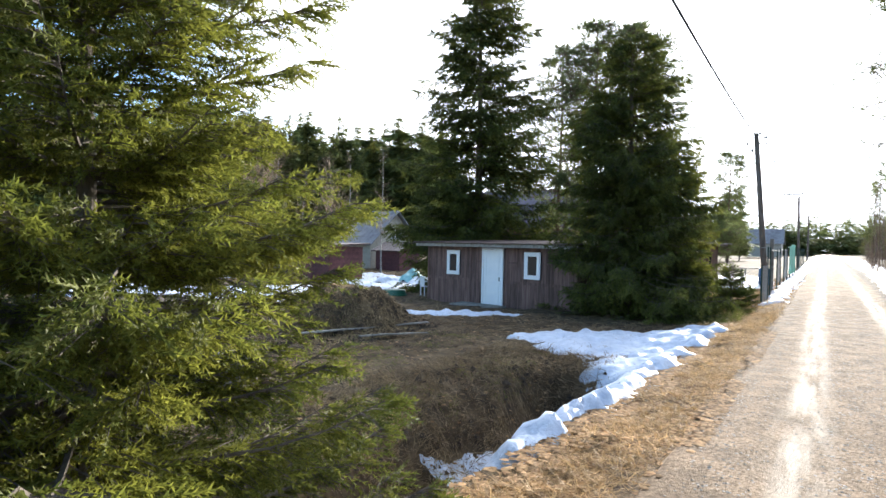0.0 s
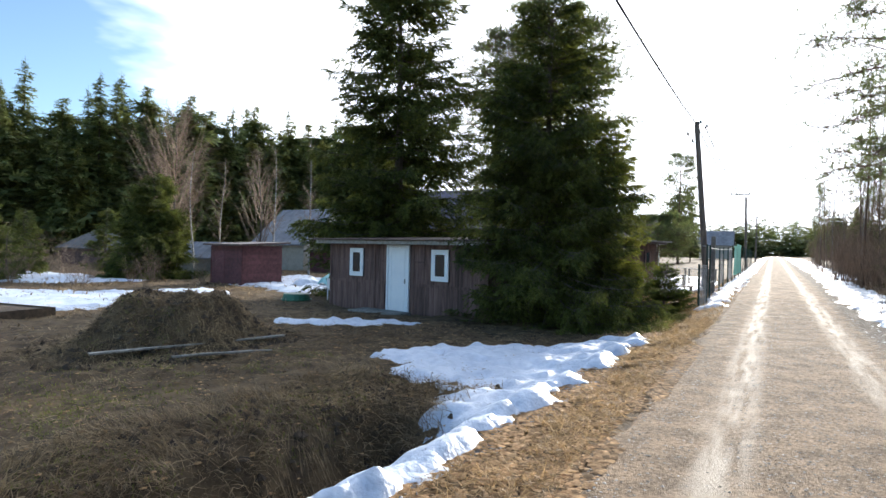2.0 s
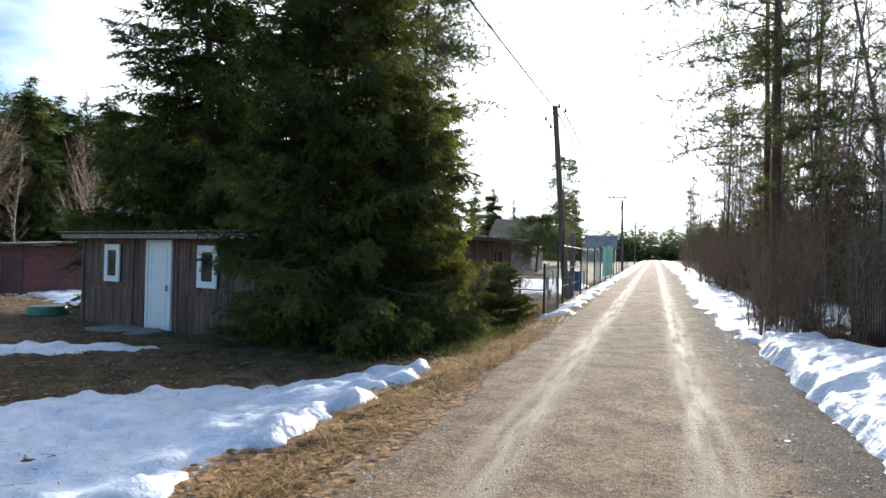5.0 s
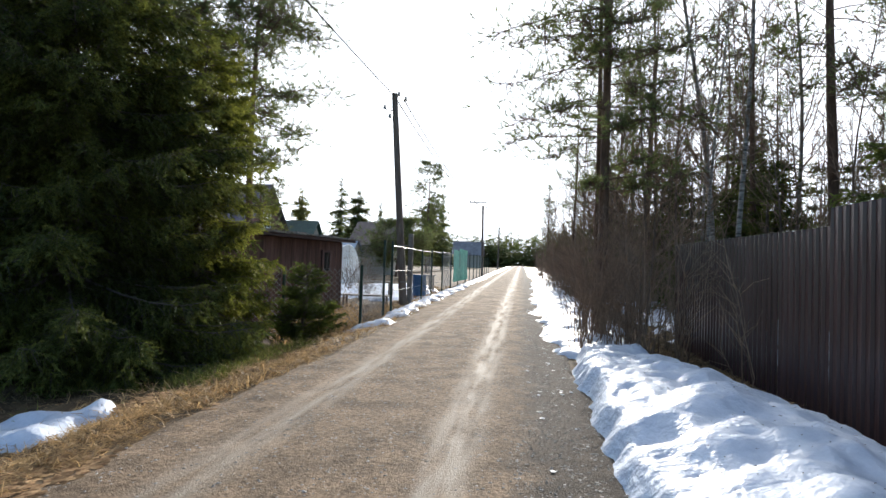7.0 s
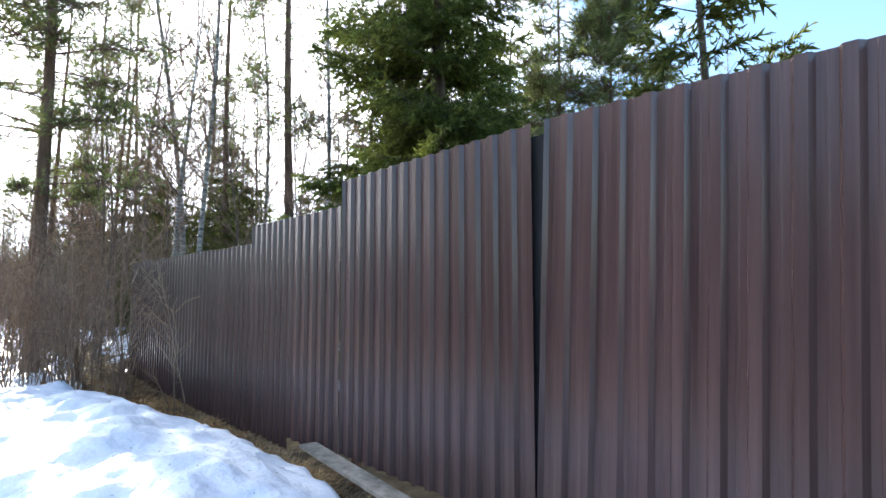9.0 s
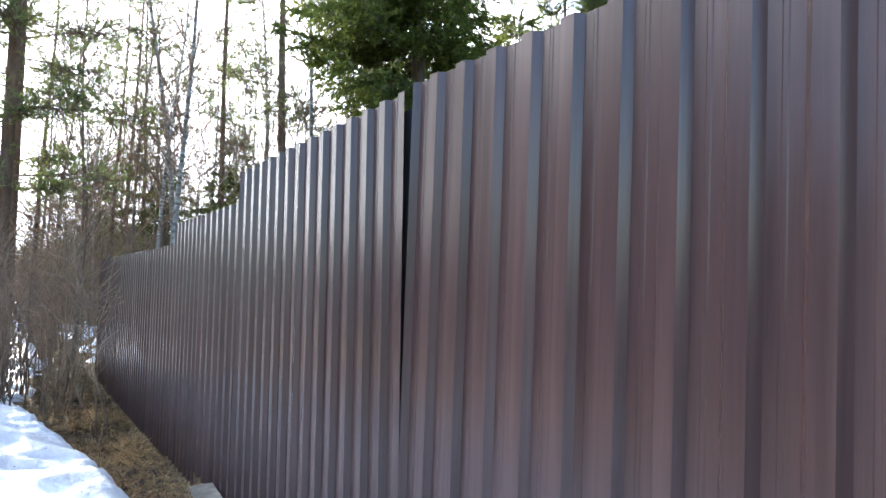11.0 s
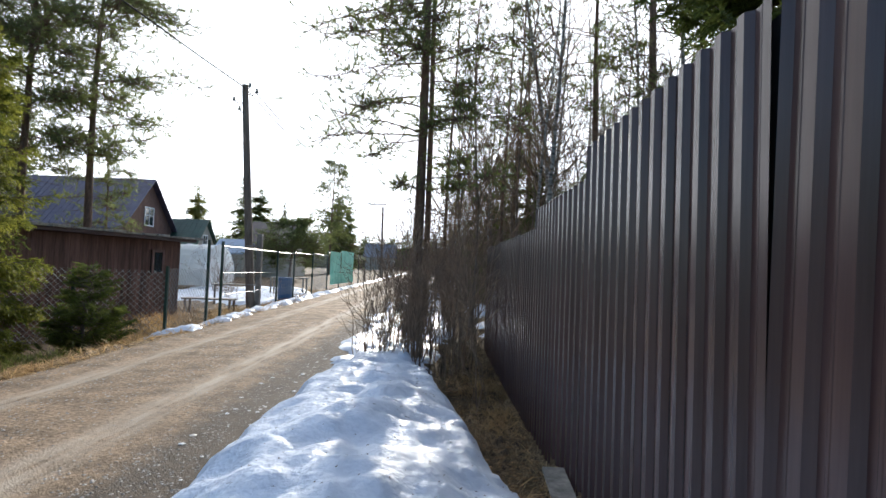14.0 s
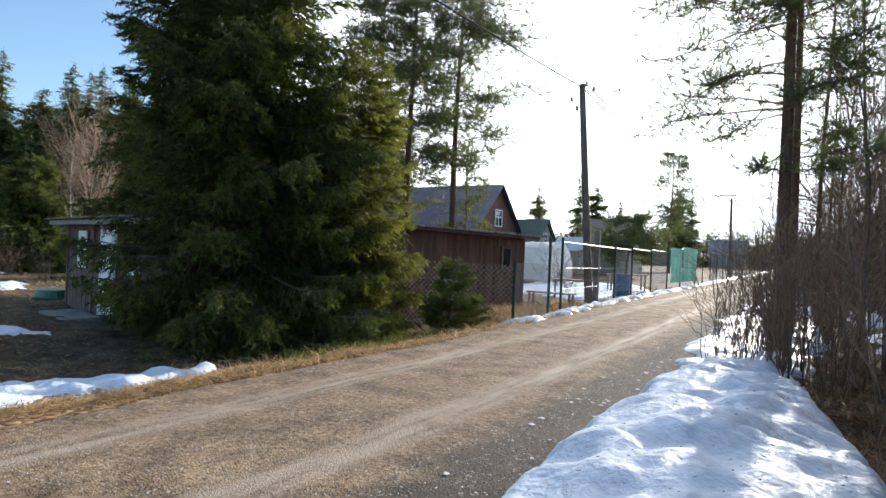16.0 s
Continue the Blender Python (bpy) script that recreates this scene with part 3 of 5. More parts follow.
def spruce(name, x, y, h, r, label, seed=0, density=1.0, z=None, material=None, template=None, sprig=0.13, low=0.02, drop=0.35, hang=0.8, tip=0.12, group="", fullness=0.62, cap=30000):
    """A spruce: tapered trunk, whorls of limbs with lifted tips, hanging side twigs, brush-like shoots along them."""
    g = np.random.default_rng(seed)
    root = thing(name, pose(x, y, gz(x, y) if z is None else z), label, "tree", group)
    s = np.linspace(0, 1, 8)
    tr = np.stack([0.05 * np.sin(s * 5 + seed), 0.05 * np.cos(s * 4 + seed) - 0.05, s * h - 0.1], -1)[None]
    V, F = tubes(tr, (0.014 * h + 0.02) * (1 - s)[None] ** 0.9 + 0.006, 8)
    fast("trunk", V, F, M_BARK, root, smooth=True)
    nb = int(24 * h * density ** 0.5)
    zb = h * (low + (0.985 - low) * np.sort(g.random(nb) ** 1.1))
    zb += 0.09 * np.sin(zb * 2 * np.pi / 0.42) * (1 - zb / h)
    taper = np.clip(1 - zb / h, 0.005, 1)
    az = g.uniform(0, 2 * np.pi, nb)
    lump = 0.9 + 0.16 * np.sin(zb * 2.1 + 2 * az + seed)
    L = (r * np.minimum(1, taper ** fullness * 1.1) * (0.55 + 0.5 * g.random(nb) ** 0.6) * lump).clip(0.12)
    q = np.linspace(0, 1, 6)
    out = L[:, None] * q
    pitch = drop * (0.35 + taper) - 0.25 * (1 - taper)
    sag = L[:, None] * (-pitch[:, None] * (q - 0.25 * q ** 3)[None] + tip * q[None] ** 3)
    P = np.stack([np.cos(az)[:, None] * out, np.sin(az)[:, None] * out, zb[:, None] + sag], -1)
    P[:, :, 2] = np.maximum(P[:, :, 2], 0.04)
    parts = [tubes(P, (0.008 + 0.008 * L)[:, None] * (1 - 0.85 * q)[None], 3)]
    nt = np.maximum((L * 20 * density ** 0.5).astype(int), 4)
    bi = np.repeat(np.arange(nb), nt)
    t = np.clip(g.random(len(bi)) ** 0.7, 0.06, 1.0)
    f = t * 5
    i0 = np.minimum(f.astype(int), 4)
    w = (f - i0)[:, None]
    O = P[bi, i0] * (1 - w) + P[bi, i0 + 1] * w
    side = g.choice([-1, 1], len(bi))
    a = az[bi] + side * g.uniform(0.25, 1.0, len(bi)) * np.where(t > 0.93, 0.3, 1)
    tl = np.clip((0.1 + 0.36 * L[bi] * (1.08 - t)) * g.uniform(0.55, 1.2, len(bi)), 0.1, 0.62)
    D = np.stack([np.cos(a), np.sin(a), -hang * g.random(len(bi)) ** 0.8 * (0.3 + taper[bi]) + 0.12], -1)
    D /= np.linalg.norm(D, axis=1, keepdims=True)
    qq = np.array([0, 0.5, 1.0])
    TP = O[:, None] + D[:, None] * tl[:, None, None] * qq[None, :, None]
    TP[:, 2, 2] -= 0.2 * tl * hang
    kt = g.permutation(len(bi))[:cap // 7]
    parts.append(tubes(TP[kt], np.tile([0.005, 0.0035, 0.002], (len(kt), 1)), 3))
    V, F = join(parts)
    fast("branchwork", V, F, M_BARK, root)["kind"] = "stuff"
    ns = np.maximum((tl / (sprig * 0.45)).astype(int), 1) + 1
    si = np.repeat(np.arange(len(bi)), ns)
    grow = 1.0
    if len(si) > cap:
        grow = min((len(si) / cap) ** 0.4, 1.7)
        si = g.permutation(si)[:cap]
    u = g.random(len(si))
    SO = O[si] + D[si] * (tl[si] * u)[:, None]
    SO[:, 2] -= 0.2 * tl[si] * hang * u ** 2
    SD = D[si] + g.normal(size=(len(si), 3)) * 0.33
    SD[:, 2] -= 0.35 * hang * u
    SL = sprig * grow * g.uniform(0.6, 1.3, len(si))
    V, F = sprays(SO, SD, SL, SHOOT_T if template is None else template, g)
    V[:, 2] = np.maximum(V[:, 2], 0.0)
    fast("crown", V, F, material or M_NEEDLE, root)
    return root


def far_conifer(name, x, y, h, r, label, seed, low, full, material=None):
    """A tall forest conifer of the distance: trunk, tiers of limbs, broad sprays along them."""
    g = np.random.default_rng(seed)
    root = thing(name, pose(x, y, gz(x, y)), label, "tree", "far forest")
    V, F = tubes(np.array([[(0, 0, -0.2), (0.05, 0, h * 0.5), (0, 0, h)]]), np.array([[0.22, 0.14, 0.01]]), 5)
    fast("trunk", V, F, M_BARK, root)
    n = 460
    z = h * (low + (0.985 - low) * g.random(n) ** 0.95)
    tp = 1 - z / h
    L = r * np.minimum(1, tp ** full * 1.25) * g.uniform(0.5, 1.15, n) * (0.85 + 0.3 * np.sin(z * 2.1))
    az = g.uniform(0, 2 * np.pi, n)
    D = np.stack([np.cos(az), np.sin(az), g.uniform(-0.35, 0.1, n)], -1)
    O = np.stack([0 * z, 0 * z, z], -1)
    V1, F1 = sprays(O, D, L * 1.02, FAR_T, g, 0.25)
    O2 = O + D * (L * g.uniform(0.3, 0.75, n))[:, None]
    V2, F2 = sprays(O2, D + g.normal(size=D.shape) * 0.5 - [0, 0, 0.2], np.maximum(L * 0.5, 0.35), FAR_T, g, 0.5)
    V, F = join([(V1, F1), (V2, F2)])
    fast("crown", V, F, material or M_FAR, root)
    return root


def pine(name, x, y, h, r, label, seed=0, bare=0.5, nb=40, lean=(0, 0), trunk=0.13, per=26, tuft=0.15, low_limbs=True, group="", wander=1.0):
    g = np.random.default_rng(seed)
    root = thing(name, pose(x, y, gz(x, y)), label, "tree", group)
    s = np.linspace(0, 1, 9)
    tr = np.stack([lean[0] * s + 0.10 * wander * np.sin(s * 5 + seed), lean[1] * s + 0.08 * wander * np.sin(s * 4 + 2 * seed), s * h - 0.15], -1)
    V, F = tubes(tr[None], (trunk * (1 - 0.86 * s) + 0.01)[None], 9)
    fast("trunk", V, F, M_PBARK, root, smooth=True)
    zb = h * (bare + (0.99 - bare) * g.random(nb) ** 0.9)
    rel = (zb / h - bare) / (1 - bare)
    L = r * (np.sin(np.clip(rel, 0.02, 1) * np.pi * 0.80 + 0.45)) ** 0.8 * g.uniform(0.5, 1.15, nb)
    az = g.uniform(0, 2 * np.pi, nb)
    q = np.linspace(0, 1, 6)
    rise = g.uniform(-0.1, 0.5, nb)
    P = np.stack([np.cos(az)[:, None] * L[:, None] * q, np.sin(az)[:, None] * L[:, None] * q, zb[:, None] + L[:, None] * (rise[:, None] * q - 0.15 * q ** 2)], -1)
    P += g.normal(size=P.shape) * 0.05 * q[None, :, None]
    P[:, :, 0] += np.interp(zb / h, s, tr[:, 0])[:, None]
    P[:, :, 1] += np.interp(zb / h, s, tr[:, 1])[:, None]
    parts = [tubes(P, (0.007 + 0.006 * L)[:, None] * (1 - 0.8 * q)[None], 4)]
    if low_limbs:
        m = 16
        z2 = h * g.uniform(0.12, bare, m)
        a2 = g.uniform(0, 2 * np.pi, m)
        l2 = g.uniform(0.3, 1.3, m)
        P2 = np.stack([np.cos(a2)[:, None] * l2[:, None] * q, np.sin(a2)[:, None] * l2[:, None] * q, z2[:, None] - 0.2 * l2[:, None] * q], -1)
        P2[:, :, 0] += np.interp(z2 / h, s, tr[:, 0])[:, None]
        P2[:, :, 1] += np.interp(z2 / h, s, tr[:, 1])[:, None]
        parts.append(tubes(P2, np.tile(0.012 * (1 - 0.8 * q), (m, 1)), 3))
    n = nb * per
    bi = np.repeat(np.arange(nb), per)
    t = 0.35 + 0.68 * g.random(n) ** 0.7
    f = np.clip(t, 0, 0.999) * 5
    i0 = f.astype(int)
    w = (f - i0)[:, None]
    B0 = P[bi, i0] * (1 - w) + P[bi, i0 + 1] * w
    offs = g.normal(size=(n, 3)) * np.array([0.22, 0.22, 0.15]) * (0.4 + 0.45 * L[bi])[:, None]
    O = B0 + offs
    TP = np.stack([B0, (B0 + O) / 2 + [0, 0, -0.03], O], 1)
    parts.append(tubes(TP, np.tile([0.008, 0.006, 0.004], (n, 1)), 3))
    V, F = join(parts)
    fast("branchwork", V, F, M_PBARK, root)["kind"] = "stuff"
    D = offs + np.array([0, 0, 0.15])
    V, F = sprays(O, D, tuft * g.uniform(0.7, 1.3, n), PINE_T, g)
    fast("crown", V, F, M_PNEEDLE, root)
    return root


def bare_tree(name, x, y, h, label, seed=0, trunk=0.08, nb=38, spread=0.2, material=None, lean=(0, 0), start=0.3, up=1.2, z=None, group="", twigs=7):
    """A leafless tree: trunk, rising limbs, fine twigs."""
    g = np.random.default_rng(seed)
    root = thing(name, pose(x, y, gz(x, y) if z is None else z), label, "tree", group)
    s = np.linspace(0, 1, 10)
    tr = np.stack([lean[0] * s ** 1.3 + 0.12 * np.sin(s * 6 + seed), lean[1] * s ** 1.3 + 0.10 * np.sin(s * 5 + 2 * seed), s * h - 0.1], -1)
    V, F = tubes(tr[None], (trunk * (1 - 0.9 * s) + 0.004)[None], 7)
    fast("trunk", V, F, material or M_BIRCH, root, smooth=True)
    u = start + (0.98 - start) * g.random(nb)
    B = np.stack([np.interp(u, s, tr[:, i]) for i in range(3)], -1)
    L = h * spread * (1.15 - u) * g.uniform(0.5, 1.2, nb) + 0.25
    az = g.uniform(0, 2 * np.pi, nb)
    q = np.linspace(0, 1, 5)
    hor = L[:, None] * q ** 0.9 * 0.65
    P = np.stack([np.cos(az)[:, None] * hor, np.sin(az)[:, None] * hor, up * L[:, None] * q ** 1.1 * g.uniform(0.4, 1, nb)[:, None]], -1) + B[:, None]
    P += g.normal(size=P.shape) * 0.03 * q[None, :, None] * h * 0.15
    parts = [tubes(P, (trunk * 0.28 * (1.2 - u))[:, None] * (1 - 0.75 * q)[None] + 0.003, 3)]
    n = nb * twigs
    bi = np.repeat(np.arange(nb), twigs)
    f = g.uniform(0.15, 0.99, n) * 4
    i0 = f.astype(int)
    w = (f - i0)[:, None]
    O = P[bi, i0] * (1 - w) + P[bi, i0 + 1] * w
    D = np.stack([np.cos(az[bi]), np.sin(az[bi]), np.full(n, up * 0.7)], -1) + g.normal(size=(n, 3)) * 0.55
    D /= np.linalg.norm(D, axis=1, keepdims=True)
    tl = L[bi] * g.uniform(0.2, 0.5, n)
    T1 = O + D * tl[:, None] * 0.5 + g.normal(size=(n, 3)) * 0.03
    T2 = O + D * tl[:, None] + g.normal(size=(n, 3)) * 0.06
    parts.append(tubes(np.stack([O, T1, T2], 1), np.tile([0.006, 0.004, 0.0025], (n, 1)) * (0.7 + h * 0.05), 3))
    V, F = join(parts)
    fast("branchwork", V, F, M_TWIG, root)["kind"] = "stuff"
    return root


def shrub(name, x, y, h, label, seed=0, stems=16, spread=0.55, group=""):
    g = np.random.default_rng(seed)
    root = thing(name, pose(x, y, gz(x, y)), label, "shrub", group)
    q = np.linspace(0, 1, 7)
    az, sp, hh = g.uniform(0, 2 * np.pi, stems), g.uniform(0.15, 1, stems) * spread * h * 0.55, h * g.uniform(0.55, 1.05, stems)
    b = g.normal(size=(stems, 2)) * 0.12
    P = np.stack([b[:, 0:1] + np.cos(az)[:, None] * sp[:, None] * q ** 1.3, b[:, 1:2] + np.sin(az)[:, None] * sp[:, None] * q ** 1.3, hh[:, None] * q - 0.05], -1)
    P[:, 1:] += g.normal(size=(stems, 6, 3)) * 0.025 * h ** 0.5
    parts = [tubes(P, g.uniform(0.004, 0.010, stems)[:, None] * (1 - 0.8 * q)[None] * (0.6 + 0.25 * h), 4)]
    n = stems * 12
    bi = np.repeat(np.arange(stems), 12)
    f = g.uniform(0.2, 0.99, n) * 6
    i0 = f.astype(int)
    w = (f - i0)[:, None]
    O = P[bi, i0] * (1 - w) + P[bi, i0 + 1] * w
    D = np.stack([np.cos(az[bi]), np.sin(az[bi]), np.full(n, 1.3)], -1) + g.normal(size=(n, 3)) * 0.7
    D /= np.linalg.norm(D, axis=1, keepdims=True)
    tl = h * g.uniform(0.08, 0.26, n)
    T1, T2 = O + D * tl[:, None] * 0.5 + g.normal(size=(n, 3)) * 0.02, O + D * tl[:, None] + g.normal(size=(n, 3)) * 0.04
    parts.append(tubes(np.stack([O, T1, T2], 1), np.tile([0.0035, 0.0028, 0.0016], (n, 1)) * (0.7 + 0.15 * h), 3))
    V, F = join(parts)
    fast("stemwork", V, F, M_TWIG, root)["kind"] = "stuff"
    return root


def at(ob, x, y, s=1.0, rz=0.0, z=None):
    ob.scale = (s, s, s)
    c = copy_thing(ob, pose(x, y, gz(x, y) if z is None else z, 0, 0, rz))
    ob.scale = (1, 1, 1)
    return c


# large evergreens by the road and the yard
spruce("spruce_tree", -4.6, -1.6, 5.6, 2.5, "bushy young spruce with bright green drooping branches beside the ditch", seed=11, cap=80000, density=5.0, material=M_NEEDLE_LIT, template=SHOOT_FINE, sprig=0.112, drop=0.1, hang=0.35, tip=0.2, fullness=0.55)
spruce("spruce_tree", -15.1, 20.6, 16.6, 4.25, "tall dark spruce standing behind the plank shed", seed=12, cap=44000, density=1.8, sprig=0.2, fullness=0.48, drop=0.3)
spruce("spruce_tree", -6.25, 15.1, 8.8, 3.0, "broad dark spruce at the roadside beside the plank shed", seed=13, cap=90000, density=3.2, sprig=0.135, fullness=0.42, hang=1.0, drop=0.3)
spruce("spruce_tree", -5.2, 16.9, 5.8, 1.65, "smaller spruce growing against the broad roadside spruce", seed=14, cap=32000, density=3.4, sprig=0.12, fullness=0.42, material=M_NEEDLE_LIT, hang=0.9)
spruce("small_spruce", -3.72, 18.4, 1.7, 0.85, "waist-high young spruce at the end of the mesh fence", seed=15, cap=9000, density=6.0, sprig=0.085, drop=-0.35, hang=0.1, fullness=0.6, material=M_NEEDLE_MID)
spruce("spruce_tree", 6.95, 14.4, 10.5, 2.3, "dense green spruce behind the brown steel fence", seed=16, cap=40000, density=2.4, sprig=0.16, material=M_NEEDLE_MID, fullness=0.5, hang=0.7)
spruce("spruce_tree", -36.5, 23.2, 7.0, 3.1, "thick dark spruce beside the snowy garden", seed=17, cap=20000, density=3.0, sprig=0.22, fullness=0.5)
PINE_L = "tall pine with a clumped crown behind the brown hut"
pine("pine_tree", -10.05, 28.4, 14.4, 3.3, PINE_L, seed=21, bare=0.36, nb=100, trunk=0.16, per=52, tuft=0.19)
pine("pine_tree", -11.8, 27.4, 14.4, 3.3, PINE_L, seed=22, bare=0.32, nb=100, trunk=0.17, per=52, tuft=0.19)
pine("pine_tree", -14.0, 28.0, 13.6, 3.2, PINE_L, seed=23, bare=0.28, nb=80, trunk=0.12, per=40, tuft=0.17)
pine("pine_tree", -10.6, 30.2, 6.0, 1.6, "small pine growing below the tall pines", seed=24, bare=0.15, nb=30, trunk=0.07, per=26, tuft=0.15, low_limbs=False)
pine("pine_tree", -14.8, 29.5, 8.0, 2.2, "young pine behind the plank shed", seed=33, bare=0.1, nb=50, trunk=0.08, per=30, low_limbs=False)
pine("pine_tree", -12.6, 25.5, 6.0, 1.9, "young pine behind the plank shed", seed=34, bare=0.1, nb=44, trunk=0.07, per=30, low_limbs=False)
pine("pine_tree", 2.19, 19.0, 14.5, 2.5, "tall slender roadside pine with long thin limbs", seed=25, bare=0.2, nb=80, trunk=0.105, per=56, tuft=0.13, wander=0.25)
pine("pine_tree", 2.30, 20.8, 14.0, 1.3, "tall slender pine close behind another one", seed=26, bare=0.3, nb=36, trunk=0.07, per=26, tuft=0.13, wander=0.25)
pine("pine_tree", 7.6, 21.4, 15.0, 2.2, "tall pine with a thick bare trunk in the wood", seed=27, bare=0.35, nb=60, trunk=0.13, per=30)
pine("pine_tree", 12.05, 14.6, 8.0, 1.45, "young pine with a bright crown behind the steel fence", seed=28, bare=0.12, nb=100, trunk=0.07, per=44, tuft=0.14, low_limbs=False, wander=0.3)
pine("pine_tree", 11.46, 15.6, 9.6, 1.2, "slim young pine with a bright crown behind the steel fence", seed=29, bare=0.15, nb=90, trunk=0.06, per=36, tuft=0.14, low_limbs=False, wander=0.3)
pine("pine_tree", -12.1, 83.0, 15.2, 3.3, "lone pine standing among the garden plots", seed=35, bare=0.3, nb=90, trunk=0.17, per=24, tuft=0.28, low_limbs=False)
pine("pine_tree", -10.6, 58.0, 5.2, 3.6, "low spreading pine in front of a brown roof", seed=30, bare=0.2, nb=70, trunk=0.12, per=46, tuft=0.26, low_limbs=False)
bare_tree("birch_tree", 5.6, 23.0, 12.8, "leaning bare birch with a pale trunk beside the wood", seed=31, trunk=0.09, lean=(-1.35, 0.0), nb=44, spread=0.17)

# the wood beside the road: a few kinds, copied
r = random.Random(5)
WOOD = "bare thin birch in the roadside wood"
kinds = [bare_tree("birch_tree", 5.2, 25, 11 + i % 3, WOOD, seed=40 + i, trunk=0.042 + 0.012 * (i % 2), nb=44, spread=0.15, group="trees of the wood", material=M_BIRCH if i % 2 else M_STEM, lean=(0.5 - 0.3 * i, 0.2)) for i in range(4)]
for i, k in enumerate(kinds):
    k.location = (4.6 + 1.5 * i, 23 + 2.3 * i, gz(5, 25))
for i in range(95):
    y = 17 + 60 * r.random() ** 1.4
    x = (3.6 + 0.02 * y) + (24 + y * 0.2) * r.random() ** 1.3
    if x < 4.3 and y < 21:
        continue
    at(kinds[i % 4], x, y, r.uniform(0.7, 1.25), r.uniform(0, 360))
wp = [pine("pine_tree", 5.5 + 4 * i, 30 + 4 * i, 13.0, 1.7, "slender pine in the roadside wood", seed=60 + i, bare=0.4, nb=34, trunk=0.075, per=18, tuft=0.15, group="trees of the wood") for i in range(2)]
for i in range(24):
    y = 22 + 75 * r.random() ** 1.2
    x = (3.8 + 0.015 * y) + (24 + y * 0.15) * r.random() ** 1.2
    at(wp[i % 2], x, y, r.uniform(0.7, 1.15), r.uniform(0, 360))
for k in range(16):
    y = 24 + 4.8 * k + r.uniform(-1, 1)
    at(kinds[k % 4] if k % 3 else wp[k % 2], 2.55 + r.random() * 1.6 + 0.01 * y, y, r.uniform(0.65, 0.95), r.uniform(0, 360))
ws = [spruce("spruce_tree", 6.0 + 5 * i, 26.5 + 6 * i, 4.6 + i, 1.25, "young spruce in the roadside wood", seed=70 + i, cap=1300, density=0.55, sprig=0.3, drop=0.15, group="trees of the wood") for i in range(2)]
for i in range(36):
    y = 19 + 60 * r.random() ** 1.2
    x = 4.6 + (22 + y * 0.2) * r.random() ** 1.1
    if x < 5.6 and y < 22:
        continue
    at(ws[i % 2], x, y, r.uniform(0.5, 1.6), r.uniform(0, 360))
for k in range(40):
    y = 21 + 45 * r.random()
    at(ws[k % 2], r.uniform(4.6, 9.5) + 0.01 * y, y, r.uniform(0.35, 0.9), r.uniform(0, 360))
# thin young stems that fill the wood between the older trees
ts = [bare_tree("young_birch", 5.0 + i, 27.0 + 2 * i, 6.5 + i, "thin leafless young birch in the roadside wood", seed=140 + i, trunk=0.022 + 0.004 * i, nb=46, spread=0.2, group="young trees of the wood", material=M_STEM, lean=(0.25 - 0.2 * i, 0.1), start=0.12, up=1.4, twigs=8) for i in range(3)]
for i in range(80):
    y = 18 + 48 * r.random() ** 1.35
    x = (2.7 + 0.02 * y) + (13 + y * 0.2) * r.random() ** 1.5
    if x < 4.2 and y < 20:
        continue
    at(ts[i % 3], x, y, r.uniform(0.5, 1.25), r.uniform(0, 360))
for x, y, s in ((9.5, 17.5, 1.5), (13.5, 19, 1.7), (9.0, 11.2, 1.25), (14.5, 12.0, 1.5), (16, 16, 1.8), (8.4, 16.4, 0.9), (12, 24, 2.0), (18, 22, 2.1)):
    at(ws[int(x) % 2], x, y, s, x * 50)

# bare shrubs along the wood's edge
SH = "leafless many-stemmed roadside shrub"
sk = [shrub("bare_shrub", 2.6, 15.0 + i, 2.1 + 0.4 * i, SH, seed=80 + i, stems=14, group="roadside shrubs") for i in range(3)]
sk[0].location, sk[1].location, sk[2].location = (2.35, 15.6, gz(2.35, 15.6)), (2.6, 17.2, gz(2.6, 17.2)), (2.2, 18.6, gz(2.2, 18.6))
for i in range(32):
    y = 17.0 + 50 * r.random() ** 1.3
    x = r.uniform(1.85, 2.9) if y < 21 else r.uniform(2.1, 4.8)
    at(sk[i % 3], x, y, r.uniform(0.5, 1.0) * (1 + 0.012 * y), r.uniform(0, 360))
for i in range(16):
    y = 19.5 + 42 * r.random() ** 1.3
    at(sk[i % 3], 2.15 + 0.015 * y + (0.8 if y < 22 else 2.4) * r.random(), y, r.uniform(0.9, 1.7), r.uniform(0, 360))
for x, y, s in ((1.62, 16.6, 0.8), (1.75, 17.4, 1.0), (1.95, 16.2, 0.7), (2.3, 16.9, 0.9), (2.85, 15.9, 0.8)):
    at(sk[int(y * 10) % 3], x, y, s, x * 200)
shrub("bare_shrub", 3.05, 14.2, 2.6, "thin young alder stems growing in front of the steel fence", seed=90, stems=4, spread=0.3)
shrub("bare_shrub", 3.0, 16.4, 3.0, "thin young alder stems growing in front of the steel fence", seed=91, stems=8, spread=0.3)

